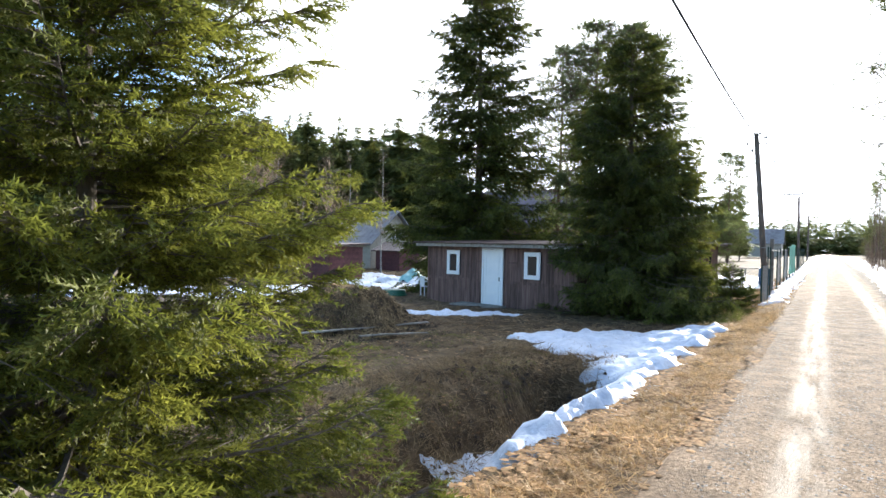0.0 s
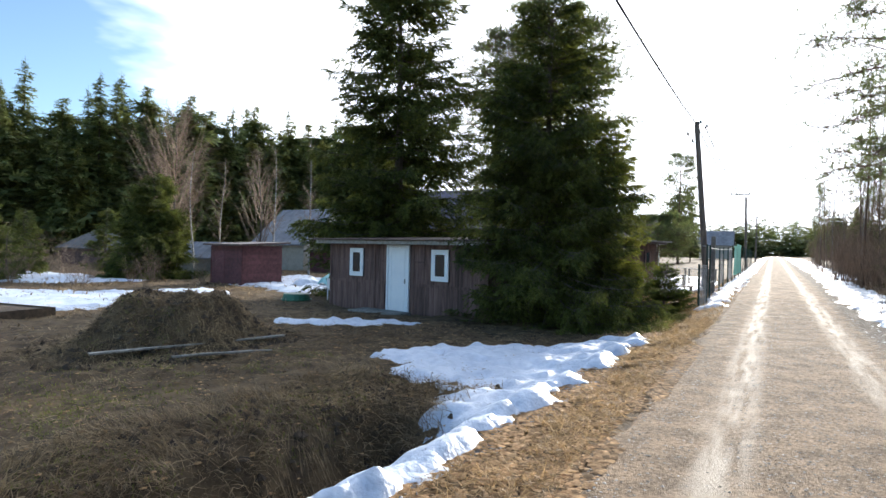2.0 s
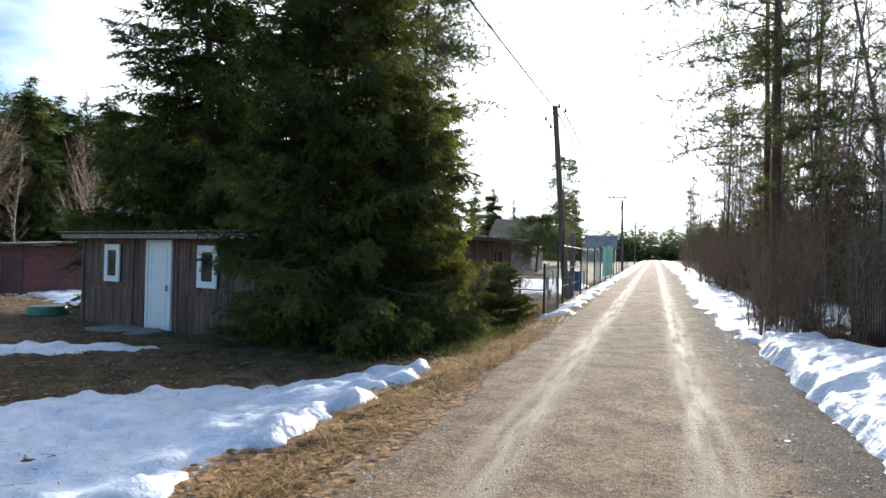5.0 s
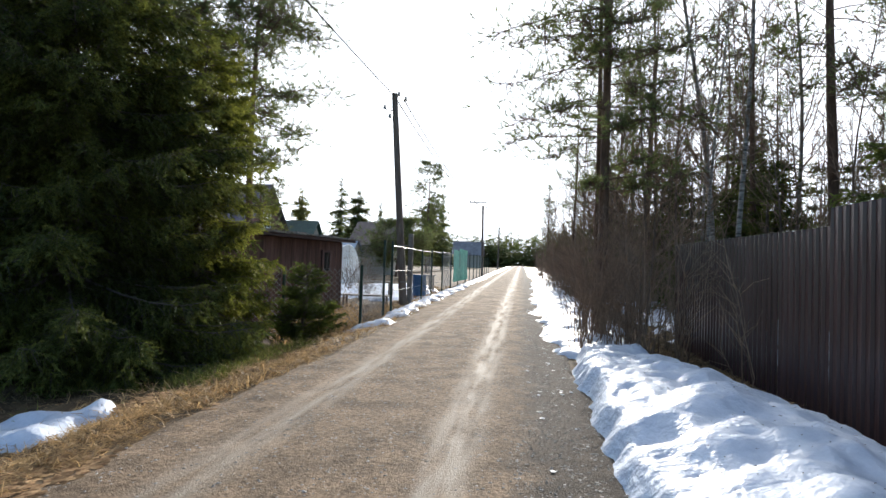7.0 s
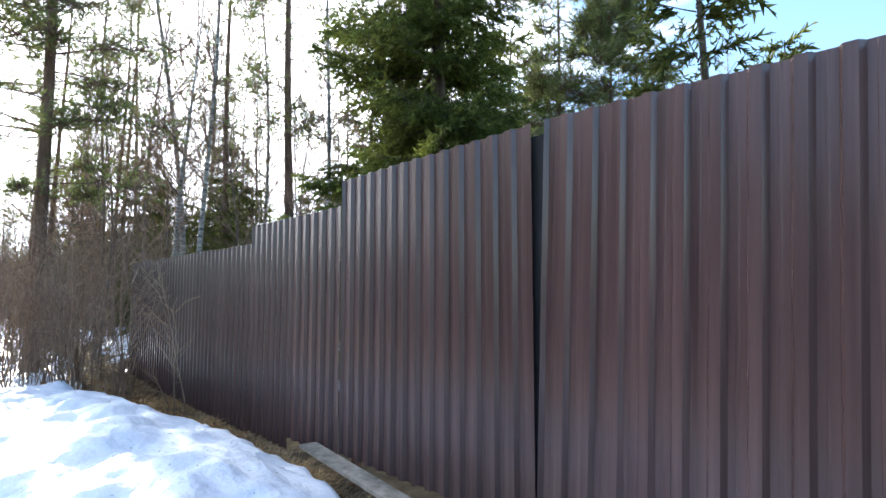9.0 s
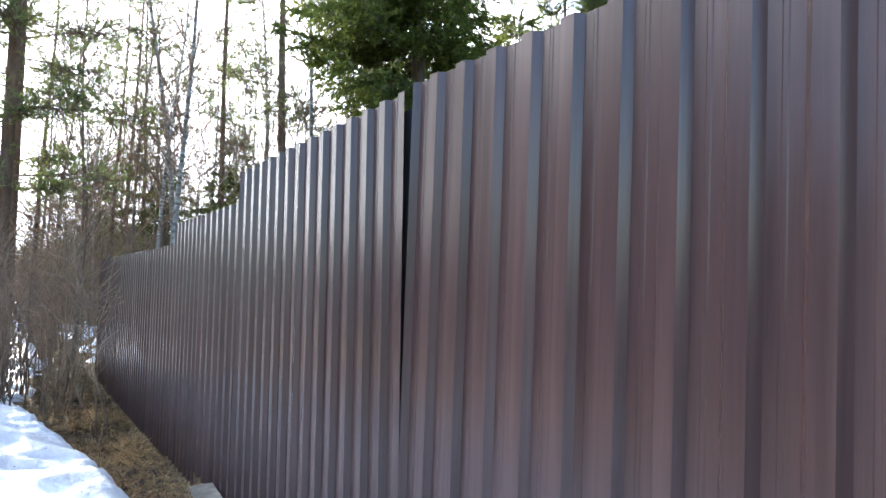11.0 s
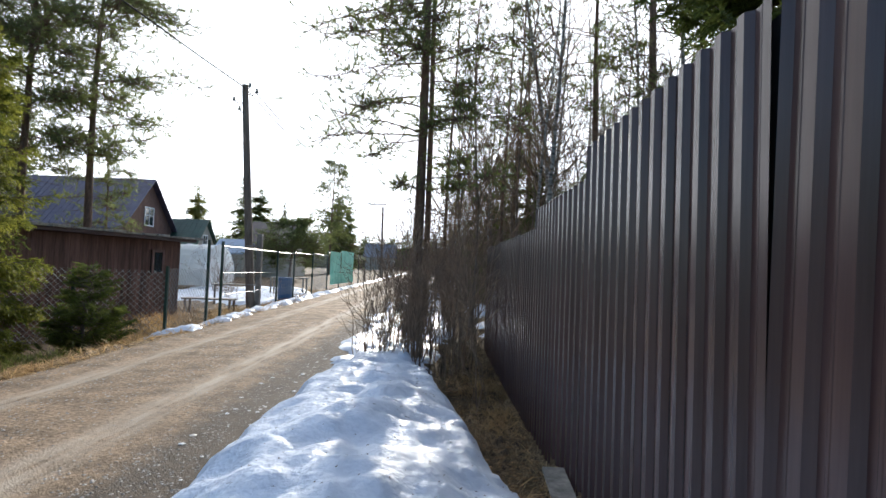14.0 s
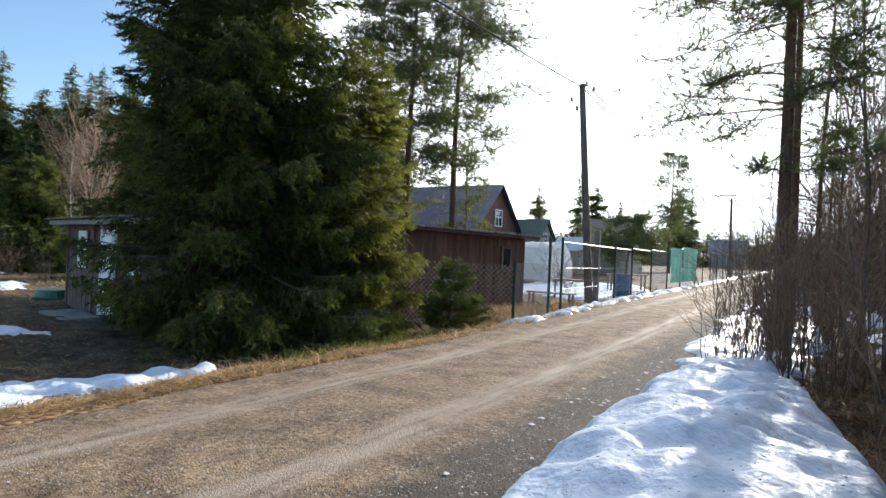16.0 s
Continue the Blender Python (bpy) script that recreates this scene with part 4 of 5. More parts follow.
# garden side, far left
B = "slender bare birch at the back of the yard"
bare_tree("birch_tree", -34.2, 24.4, 8.6, B, seed=95, trunk=0.07, nb=40, spread=0.17)
bare_tree("birch_tree", -33.0, 25.8, 8.0, B, seed=96, trunk=0.06, nb=40, spread=0.17)
bare_tree("birch_tree", -31.5, 29.0, 9.2, B, seed=97, trunk=0.07, nb=36, spread=0.15)
bare_tree("birch_tree", -28.6, 29.5, 9.5, B, seed=98, trunk=0.07, nb=36, spread=0.15)
bare_tree("bare_tree", -45.0, 30.5, 13.0, "wide bare broadleaf tree with many fine rising branches", seed=99, trunk=0.12, nb=110, spread=0.45, material=M_BARK, start=0.12, up=1.5, twigs=18)
bare_tree("bare_tree", -38.0, 33.5, 9.5, "bare yellowish willow behind the garden", seed=100, trunk=0.12, nb=70, spread=0.35, material=M_BARK, start=0.1, up=1.7, twigs=10)
gs = shrub("bare_shrub", -30, 15.5, 1.6, "leafless garden bush in the snow", seed=101, stems=16, spread=0.9, group="garden bushes")
for x, y, s in ((-33, 16.5, 1.2), (-36, 14.8, 1.3), (-31.5, 18.8, 1.0), (-40, 17, 1.5), (-38, 13.2, 1.2), (-12.7, 31.5, 1.2), (-6.8, 33.5, 1.3), (-8.0, 34.8, 1.5), (-5.9, 31.0, 0.9), (-45, 15, 1.5), (-34.5, 12.5, 1.4), (-29, 18, 1.2), (-37, 19.5, 1.6), (-42, 20.5, 1.7), (-47, 18, 2.0), (-50, 23, 2.2), (-33, 21, 1.3), (-28, 20.5, 1.2), (-53, 16, 2.2), (-56, 22, 2.5)):
    at(gs, x, y, s, x * 37)
for x, y, h, rr in ((-39.0, 16.0, 3.2, 1.1), (-44.0, 19.0, 4.5, 1.5), (-49, 14.5, 4.0, 1.5), (-41, 24, 3.6, 1.0), (-52, 20, 5.5, 2.0), (-56, 14, 5.0, 2.0), (-47, 26, 5.0, 1.7)):
    spruce("young_spruce", x, y, h, rr, "young spruce among the garden plots", seed=int(-x), cap=3500, density=0.7, sprig=0.3, drop=0.15)

# far forest
ff = [far_conifer("forest_spruce", -88, 50 + 6 * i, (27, 23, 25)[i], (4.9, 4.6, 5.4)[i], "tall dark spruce of the far forest edge", 110 + i, (0.08, 0.05, 0.3)[i], (0.75, 0.6, 0.5)[i], (M_FAR, M_FAR_PALE, M_FAR)[i]) for i in range(3)]
for ln in range(4):
    for i in range(38):
        a = 80 - 46 * (i + r.random()) / 38
        R = (101 + 0.65 * max(0, 60 - a) + ln * 6.5) * r.uniform(0.97, 1.03)
        at(ff[(i + ln) % 3], -R * math.sin(radians(a)), R * math.cos(radians(a)), r.uniform(0.66, 1.18), r.uniform(0, 360))
g = np.random.default_rng(77)
nf = 1250
fx = g.uniform(-260, 150, nf)
fy = 230 + g.uniform(0, 45, nf) + np.abs(fx) * 0.15
fh = g.uniform(9, 16.5, nf)
hz = g.random((nf, 34)) ** 0.9
az = g.uniform(0, 2 * np.pi, (nf, 34))
O = np.stack([np.repeat(fx[:, None], 34, 1), np.repeat(fy[:, None], 34, 1), ground_z(fx, fy)[:, None] + fh[:, None] * hz], -1).reshape(-1, 3)
D = np.stack([np.cos(az), np.sin(az), np.full(az.shape, -0.15)], -1).reshape(-1, 3)
V, F = sprays(O, D, (0.7 + 4.2 * (1 - hz) ** 0.7).ravel(), FAR_T, g, 0.3)
tagged(fast("far_woods", V, F, M_FAR), "dark line of distant spruce woods beyond the gardens", "forest", kind="stuff")
for i in range(44):
    y = 75 + 160 * r.random()
    x = 5.2 + 0.012 * y + r.uniform(0, 16)
    at(ff[i % 3], x, y, r.uniform(0.22, 0.42), r.uniform(0, 360))
for x, y, s in ((-24.5, 92, 0.5), (-22, 96, 0.42), (-32, 88, 0.55), (-34, 92, 0.45), (-14.5, 100, 0.5), (-12.8, 102, 0.48), (-30, 100, 0.6), (-46, 90, 0.6)):
    at(ff[int(s * 100) % 3], x, y, s, x * 9)

# ---- buildings ----


def window_unit(parent, x, z, w, h, y=0.0, bars=False, frame_m=None, f=0.075):
    win = part("window", prism(bmesh.new(), [(x, z), (x + w, z), (x + w, z + h), (x, z + h)], y - 0.01, y + 0.02), M_DARK, parent)
    bm = bmesh.new()
    for d in ((x, x + f, z, z + h), (x + w - f, x + w, z, z + h), (x + f, x + w - f, z, z + f), (x + f, x + w - f, z + h - f, z + h)):
        block(bm, d[0], d[1], y - 0.045, y - 0.012, d[2], d[3])
    if bars:
        block(bm, x + w / 2 - 0.02, x + w / 2 + 0.02, y - 0.04, y - 0.014, z + f, z + h - f)
        block(bm, x + f, x + w - f, y - 0.038, y - 0.016, z + h * 0.5 - 0.015, z + h * 0.5 + 0.015)
    part("window_frame", bm, frame_m or M_WHITE, win)
    blk("pane", (x + f, x + w - f, y - 0.026, y - 0.014, z + f, z + h - f), M_GLASS, win, "dark glass pane")
    return win


def boards(parent, x0, x1, z0, z1, y, material, seed, w=0.13, holes=(), name="board"):
    """Upright boards of a wall that faces -y, each a part, cut round the openings."""
    g = random.Random(seed)
    x = x0
    while x < x1 - 0.02:
        ww = min(w * g.uniform(0.8, 1.25), x1 - x)
        spans = [(z0 - g.uniform(0, 0.03), z1)]
        for a, b, c, d in holes:
            if x + ww > a and x < b:
                spans = [s for p in spans for s in ((p[0], min(p[1], c)), (max(p[0], d), p[1])) if s[1] - s[0] > 0.05]
        for s in spans:
            o = g.uniform(0, 0.012)
            blk(name, (x + 0.003, x + ww - 0.004, y - 0.02 - o, y, s[0], s[1]), material, parent)
        x += ww


def corrugated(x0, x1, ya, yb, za, zb, pitch=0.13, amp=0.018):
    """A wavy roof sheet that runs from (ya, za) to (yb, zb)."""
    xs = np.arange(x0, x1, pitch / 6)
    zz = amp * np.sin(xs / pitch * 2 * np.pi)
    V = np.array([(x, y, z + w + dz) for (y, z) in ((ya, za), (yb, zb)) for dz in (0, -0.012) for x, w in zip(xs, zz)])
    n = len(xs)
    i = np.arange(n - 1)
    F = np.concatenate([np.stack([i + a, i + 1 + a, i + 1 + b, i + b], -1) for a, b in ((0, 2 * n), (3 * n, n), (n, 0), (2 * n, 3 * n))])
    return V, F


# plank shed with a white door
SW, SD, SH_ = 6.4, 3.2, 2.05
shed = thing("plank_shed", pose(-14.40, 15.63, -0.55, 0, 0, -10.3), "weathered brown plank shed with a white door and two windows", "shed")
shed.scale = (1.07, 1.07, 1.07)
holes = [(2.68, 3.58, 0.0, 2.02), (0.99, 1.63, 1.04, 1.93), (4.44, 5.08, 1.04, 1.93)]
blk("wall", (0.02, SW - 0.02, 0.0, SD, 0.02, SH_), M_BOARD, shed)
for i, (lo, hi, w) in enumerate(((0.0, 0.88, 0.14), (0.92, SH_ + 0.02, 0.13))):
    boards(shed, 0.0, SW, lo, hi, -0.004, M_BOARD, 3 + i, w, holes)
blk("rail", (0.0, 2.62, -0.045, -0.03, 0.86, 0.94), M_BOARD, shed)
blk("rail", (3.62, SW, -0.045, -0.03, 0.86, 0.94), M_BOARD, shed)
for x0, x1 in ((0.0, 0.96), (1.66, 2.62), (3.62, 4.41), (5.11, SW)):
    blk("rail", (x0, x1, -0.042, -0.03, 1.53, 1.58), M_BOARD, shed)
for x in (0.0, 2.1, 3.72, SW - 0.07):
    blk("batten", (x, x + 0.07, -0.06, -0.046, 0, SH_), M_BOARD, shed)
blk("fascia", (-0.3, SW + 0.2, -0.4, -0.37, SH_ + 0.0, SH_ + 0.10), M_GREYWOOD, shed, "pale sawn fascia board")
for i in range(10):
    blk("rafter", (i * 0.7, i * 0.7 + 0.06, -0.365, 0.0, SH_ - 0.0, SH_ + 0.085), M_GREYWOOD, shed)
V, F = corrugated(-0.4, SW + 0.3, -0.5, SD + 0.3, SH_ + 0.14, SH_ + 0.30)
fast("roof", V, F, M_ROOFBROWN, shed, "dark corrugated roof sheet")
door = blk("door", (2.74, 3.52, -0.05, -0.026, 0.04, 1.97), M_WHITE, shed, "white plastic door with two panels")
bm = bmesh.new()
for d in ((2.67, 2.735, 0.0, 2.03), (3.525, 3.59, 0.0, 2.03), (2.735, 3.525, 1.975, 2.03)):
    block(bm, d[0], d[1], -0.075, -0.02, d[2], d[3])
part("door_frame", bm, M_WHITE, door)
for z0, z1 in ((0.14, 0.86), (0.98, 1.86)):
    bm = bmesh.new()
    for d in ((2.84, 2.865, z0, z1), (3.395, 3.42, z0, z1), (2.865, 3.395, z0, z0 + 0.025), (2.865, 3.395, z1 - 0.025, z1)):
        block(bm, d[0], d[1], -0.062, -0.051, d[2], d[3])
    part("panel_moulding", bm, M_WHITE, door)
blk("door_handle", (3.43, 3.46, -0.10, -0.052, 0.92, 1.05), M_WIRE, door, "small metal door handle", 0.006)
window_unit(shed, 1.0, 1.05, 0.62, 0.87, -0.03, f=0.135)
window_unit(shed, 4.45, 1.05, 0.62, 0.87, -0.03, f=0.135)
step_ = thing("door_step", pose(-12.04, 14.52, gz(-12.04, 14.52) + 0.04, 0, 0, -10.3), "loose grey boards laid as a step before the shed door", "step")
for i in range(4):
    blk("board", (-0.3, 1.7, -0.42 + i * 0.19, -0.42 + i * 0.19 + 0.17, -0.06, 0.03 + 0.006 * i), M_GREYWOOD, step_)

# red shed
red = thing("red_shed", pose(-29.4, 22.3, -0.93, 0, 0, -11), "small faded red plank shed with a dark sloping roof", "shed")
red.scale = (1.13, 1.13, 1.13)
blk("wall", (0.02, 2.98, 0.02, 2.2, 0.0, 2.1), M_RED, red)
for i in range(14):
    blk("board", (0.0, 3.0, -0.022, 0.018, i * 0.153, i * 0.153 + 0.146), M_RED, red)
for i in range(14):
    blk("board", (2.982, 3.022, 0.02, 2.2, i * 0.153, i * 0.153 + 0.146 + 0.01), M_RED, red)
blk("door", (0.45, 1.35, -0.04, -0.024, 0.05, 1.85), M_RED, red, "red plank door")
blk("post", (-0.04, 0.04, -0.05, -0.024, 0, 2.1), M_RED, red)
part("roof", prism(bmesh.new(), [(-0.35, 2.12), (2.5, 2.28), (2.5, 2.36), (-0.35, 2.2)], -0.3, 3.35, "x"), M_ROOFBROWN, red, "dark felted roof")


def house(name, x, y, z, rz, w, d, wall_h, ridge_h, label, wall_m, roof_m, over=0.4, base=None):
    """Gabled house: its ridge runs along its own x; walls, two roof slopes, gables."""
    hs = thing(name, pose(x, y, z, 0, 0, rz), label, "house")
    part("wall", prism(bmesh.new(), [(0, -0.6), (d, -0.6), (d, wall_h), (d / 2, ridge_h - 0.1), (0, wall_h)], 0, w, "x"), wall_m, hs)
    k = (ridge_h - wall_h) / (d / 2)
    for sgn in (0, 1):
        ya, yb = (-over, d / 2) if not sgn else (d + over, d / 2)
        za, zb = wall_h - k * over, ridge_h
        part("roof", prism(bmesh.new(), [(ya, za), (yb, zb), (yb, zb + 0.1), (ya, za + 0.1)], -over, w + over, "x"), roof_m, hs)
        bm = bmesh.new()
        n = int((w + 2 * over) / 0.5)
        for i in range(n):
            xx = -over + (i + 0.5) * 0.5
            prism(bm, [(ya, za + 0.1), (yb, zb + 0.1), (yb, zb + 0.13), (ya, za + 0.13)], xx, xx + 0.05, "x")
        part("roof_rib", bm, roof_m, hs)
    return hs


def end_window(hs, w, y0, z0, ww, hh, mtl=None):
    """A window in the gable end at +x."""
    win = blk("window", (w + 0.0, w + 0.03, y0, y0 + ww, z0, z0 + hh), M_GLASS, hs, "window in the gable")
    bm = bmesh.new()
    for a, b, c, d in ((y0 - 0.1, y0, z0 - 0.1, z0 + hh + 0.1), (y0 + ww, y0 + ww + 0.1, z0 - 0.1, z0 + hh + 0.1), (y0, y0 + ww, z0 - 0.1, z0), (y0, y0 + ww, z0 + hh, z0 + hh + 0.1), (y0 + ww / 2 - 0.03, y0 + ww / 2 + 0.03, z0, z0 + hh), (y0, y0 + ww / 2 - 0.03, z0 + hh * 0.55, z0 + hh * 0.55 + 0.06), (y0 + ww / 2 + 0.03, y0 + ww, z0 + hh * 0.55, z0 + hh * 0.55 + 0.06)):
        block(bm, w + 0.01, w + 0.06, a, b, c, d)
    part("window_frame", bm, mtl or M_WHITE, win)


h1 = house("house", -36.6, 54.2, 0.4, 0, 13.0, 8.7, 3.8, 8.0, "dark timber house with a steep dark metal-tile roof", M_HUT, M_ROOFDARK, 0.5)
end_window(h1, 13.0, 3.7, 4.0, 1.4, 1.5)
h2 = house("house", -29.0, 61.5, 0.3, 0, 8.0, 6.0, 2.2, 5.1, "cottage with a white gable and a green roof", M_PALE, M_ROOFGREEN, 0.4)
end_window(h2, 8.0, 2.6, 2.5, 0.9, 1.1)
house("house", -17.0, 65.0, 0.4, 0, 4.4, 6.5, 3.0, 5.3, "pale cottage with a dark brown roof", M_PALE, M_ROOFBROWN, 0.5)
house("outbuilding", -18.4, 60.5, 0.3, 0, 2.6, 3.6, 2.0, 3.2, "small outbuilding with a pale blue roof", M_PALE, M_ROOFBLUE, 0.25)
house("house", -16.5, 150, 1.4, 0, 7, 6, 3.0, 6.0, "far pale cottage beside the road", M_PALE, M_ROOFGREY, 0.5)
h3 = house("house", -40.6, 35.5, -0.8, 0, 5.7, 7.0, 2.7, 5.6, "beige house with a grey roof at the forest edge", M_PALE, M_ROOFGREY, 0.4)
end_window(h3, 5.7, 3.0, 3.1, 0.9, 0.9)
blk("window", (1.6, 2.3, -0.03, 0.0, 1.3, 2.1), M_GLASS, h3)
house("outbuilding", -33.4, 34.5, -0.7, 0, 2.6, 3.0, 1.9, 2.5, "low red outbuilding beside the beige house", M_RED, M_ROOFBROWN, 0.3)
house("outbuilding", -41.0, 28.0, -0.8, 10, 4.4, 3.0, 1.4, 2.4, "weathered garden outbuilding with a pale roof", M_GREYWOOD, M_ROOFGREY, 0.3)
house("house", -62, 30, -0.9, 0, 12, 7, 1.9, 3.6, "low weathered cottage with a grey roof among bushes", M_BOARD, M_GREYWOOD2, 0.4)
house("house", -72, 16, -0.9, 15, 10, 6, 2.0, 3.9, "low cottage with a grey roof among bushes", M_BOARD, M_GREYWOOD2, 0.4)

# brown hut beside the mesh fence: its long side faces the road
hut = thing("wooden_hut", pose(-6.25, 19.4, -0.55, 0, 0, 78.5), "long low stained brown plank hut with a flat roof", "hut")
HL = 5.6
blk("wall", (0.02, HL, 0.0, 4.6, 0.1, 2.5), M_HUT, hut)
boards(hut, 2.0, HL, 0.6, 2.45, -0.004, M_HUT, 8, 0.12, [(HL - 1.25, HL - 0.7, 1.5, 2.2)])
for i in range(4):
    blk("board", (0.0, HL, -0.03, -0.005, 0.02 + i * 0.145, 0.02 + i * 0.145 + 0.138), M_HUT, hut)
boards(hut, 0.0, 1.95, 0.6, 2.45, -0.1, M_HUT, 9, 0.14)
blk("wall", (0.0, 1.95, -0.098, -0.03, 0.6, 2.45), M_HUT, hut)
window_unit(hut, HL - 1.2, 1.5, 0.5, 0.7, -0.02, False, M_BOARD)
part("roof", prism(bmesh.new(), [(-0.35, 2.47), (4.9, 2.62), (4.9, 2.7), (-0.35, 2.55)], -0.3, HL + 0.3, "x"), M_ROOFBROWN, hut, "flat roof sheet with a worn edge")
for i in range(12):
    blk("eave_board", (-0.25 + i * 0.55, 0.2 + i * 0.55, -0.42, -0.2, 2.56, 2.60 + 0.012 * (i % 3)), M_GREYWOOD, hut, "loose weathered board end on the eave")

# greenhouse
gh = thing("greenhouse", pose(-13.3, 38.6, 0.15, 0, 0, -12), "arched greenhouse of cloudy plastic sheet", "greenhouse")
s = np.linspace(0, np.pi, 14)
arc = np.stack([-1.4 * np.cos(s), 2.1 * np.sin(s) ** 0.8], -1)
V = np.array([(x, a, b) for x in (0, 4.5) for a, b in arc] + [(0, 0, 0), (4.5, 0, 0)])
i = np.arange(13)
F = np.stack([i, i + 1, i + 15, i + 14], -1)
fast("cover", V[:28], F, M_POLY, gh)
for x in (0, 4.49):
    bm = bmesh.new()
    bm.faces.new([bm.verts.new((x, a, b)) for a, b in arc])
    part("end_wall", bm, M_POLY, gh)
for x in np.linspace(0, 4.5, 6):
    V, F = tubes(np.stack([np.full(14, x), arc[:, 0] * 1.01, arc[:, 1] * 1.01], -1)[None], np.full((1, 14), 0.02), 4)
    fast("hoop", V, F, M_WHITE, gh)
# ---- steel fence ----


def profile_sheet(length, height, seed, pitch=0.137, depth=0.024):
    """Ribbed steel sheet along y, its face towards -x."""
    n = int(round(length / pitch))
    p = length / n
    pts = []
    for i in range(n):
        y = i * p
        pts += [(0, y), (0, y + 0.30 * p), (depth, y + 0.42 * p), (depth, y + 0.60 * p), (depth - 0.0015, y + 0.62 * p), (depth - 0.0015, y + 0.68 * p), (depth, y + 0.70 * p), (depth, y + 0.88 * p)]
    pts.append((0, length))
    pts = np.array(pts)
    m = len(pts)
    V = np.concatenate([np.column_stack([pts[:, 0] + o, pts[:, 1], np.full(m, z)]) for o in (0, 0.0015) for z in (0, height)])
    i = np.arange(m - 1)
    F = np.concatenate([np.stack([i, i + m, i + m + 1, i + 1], -1), np.stack([i + 2 * m, i + 2 * m + 1, i + 3 * m + 1, i + 3 * m], -1), np.stack([i + m, i + 3 * m, i + 3 * m + 1, i + m + 1], -1), np.stack([i, i + 1, i + 2 * m + 1, i + 2 * m], -1)])
    return V, F


FX = 3.53
fence = thing("steel_fence", pose(0, 0, 0), "brown profiled-steel fence stepping down along the road", "fence")
rows = [(3.3, 4.4, 2.11), (4.42, 5.5, 2.12), (5.52, 6.9, 2.12), (6.92, 8.0, 2.04), (8.0, 9.43, 2.09), (9.475, 10.45, 2.165), (10.45, 11.4, 2.165), (11.41, 12.3, 1.97), (12.3, 13.2, 1.975), (13.21, 14.3, 1.80), (14.3, 15.4, 1.81), (15.4, 16.5, 1.82), (16.5, 17.6, 1.82), (17.6, 18.7, 1.83)]
g = random.Random(4)
for i, (a, b, top) in enumerate(rows):
    bot = float(np.interp((a + b) / 2, [3, 9, 11.4, 13, 19], [0.10, 0.12, 0.10, -0.08, -0.12]))
    V, F = profile_sheet(b - a, top - bot, i)
    sh = fast("sheet", V, F, M_FENCE, fence)
    sh.location = (FX - (0.05 if b < 9.45 else 0) + g.uniform(0, 0.004), a, bot)
    sh.rotation_euler = (radians(2.4) if 6 < a < 9 else 0, 0, g.uniform(-0.003, 0.003))
    for zz in (0.42, 1.42) if top < 2 else (0.5, 1.76):
        for k in range(3):
            y = a + (b - a) * (0.15 + 0.34 * k)
            bm = bmesh.new()
            bmesh.ops.create_cone(bm, cap_ends=True, segments=6, radius1=0.009, radius2=0.007, depth=0.012, matrix=pose(FX - 0.012 - (0.05 if b < 9.45 else 0), y, zz + 0.05 * ((i + k) % 2), 0, 90, 0))
            part("screw", bm, M_WIRE, sh, "metal fixing screw")
for y in (3.5, 6.0, 8.3, 9.43, 11.3, 13.2, 15.3, 17.0, 18.6):
    blk("post", (FX + 0.072, FX + 0.13, y - 0.03, y + 0.03, -0.3, 1.72), M_RUST, fence, "rusty square steel post")
for z in (0.45, 1.55):
    blk("rail", (FX + 0.045, FX + 0.07, 3.3, 18.7, z, z + 0.04), M_RUST, fence)
# near-black strip added behind the open joint for its shade, no real post
blk("post", (FX + 0.03, FX + 0.06, 9.36, 9.56, -0.1, 2.1), M_DARK, fence, "dark strip added for the shade in the fence joint")
bd = thing("loose_board", look((3.36, 9.75, 0.03), (3.44, 11.4, 0.10)), "pale weathered board lying at the foot of the steel fence", "board")
blk("plank", (-0.07, 0.07, -0.012, 0.012, -2.0, 0.0), M_GREYWOOD, bd)

# ---- mesh fence, gates ----
mf = thing("mesh_fence", pose(0, 0, 0), "green steel posts with sagging chain-link mesh along the road", "fence")
posts = [(-4.6, 19.29, 1.15), (-2.95, 19.7, 1.25), (-2.9, 21.6, 1.9), (-2.88, 22.4, 1.9), (-2.95, 27.5, 1.85), (-2.95, 29.7, 1.9), (-2.95, 32.8, 1.95), (-2.95, 36.0, 2.1), (-2.95, 39.2, 2.2), (-2.95, 43.6, 2.3)] + [(-2.95, 46.5 + 3.2 * k, 2.2) for k in range(8)]
for x, y, top in posts:
    z = gz(x, y)
    blk("post", (x - 0.028, x + 0.028, y - 0.028, y + 0.028, z - 0.1, top), M_GREENPOST, mf)


def chain_link(name, p, q, z0, z1, cell=0.075, rad=0.0022, sub=1):
    """Woven diamond mesh between two plan points."""
    p, q = np.array(p), np.array(q)
    L, H = np.linalg.norm(q - p), z1 - z0
    d = (q - p) / L
    segs = []
    for k in np.arange(-H, L, cell * 1.42):
        for sgn in (1, -1):
            a0, b0 = max(k, 0), min(k + H, L)
            if b0 - a0 < 0.02:
                continue
            h0, h1 = (a0 - k), (b0 - k)
            if sgn < 0:
                h0, h1 = H - h0, H - h1
            segs.append([(a0, h0), (b0, h1)])
    S = np.array(segs)
    P = np.stack([p[0] + d[0] * S[..., 0], p[1] + d[1] * S[..., 0], z0 + S[..., 1]], -1)
    V, F = tubes(P, np.full(P.shape[:2], rad), 3)
    return fast(name, V, F, M_WIRE, mf, "galvanised chain-link mesh")


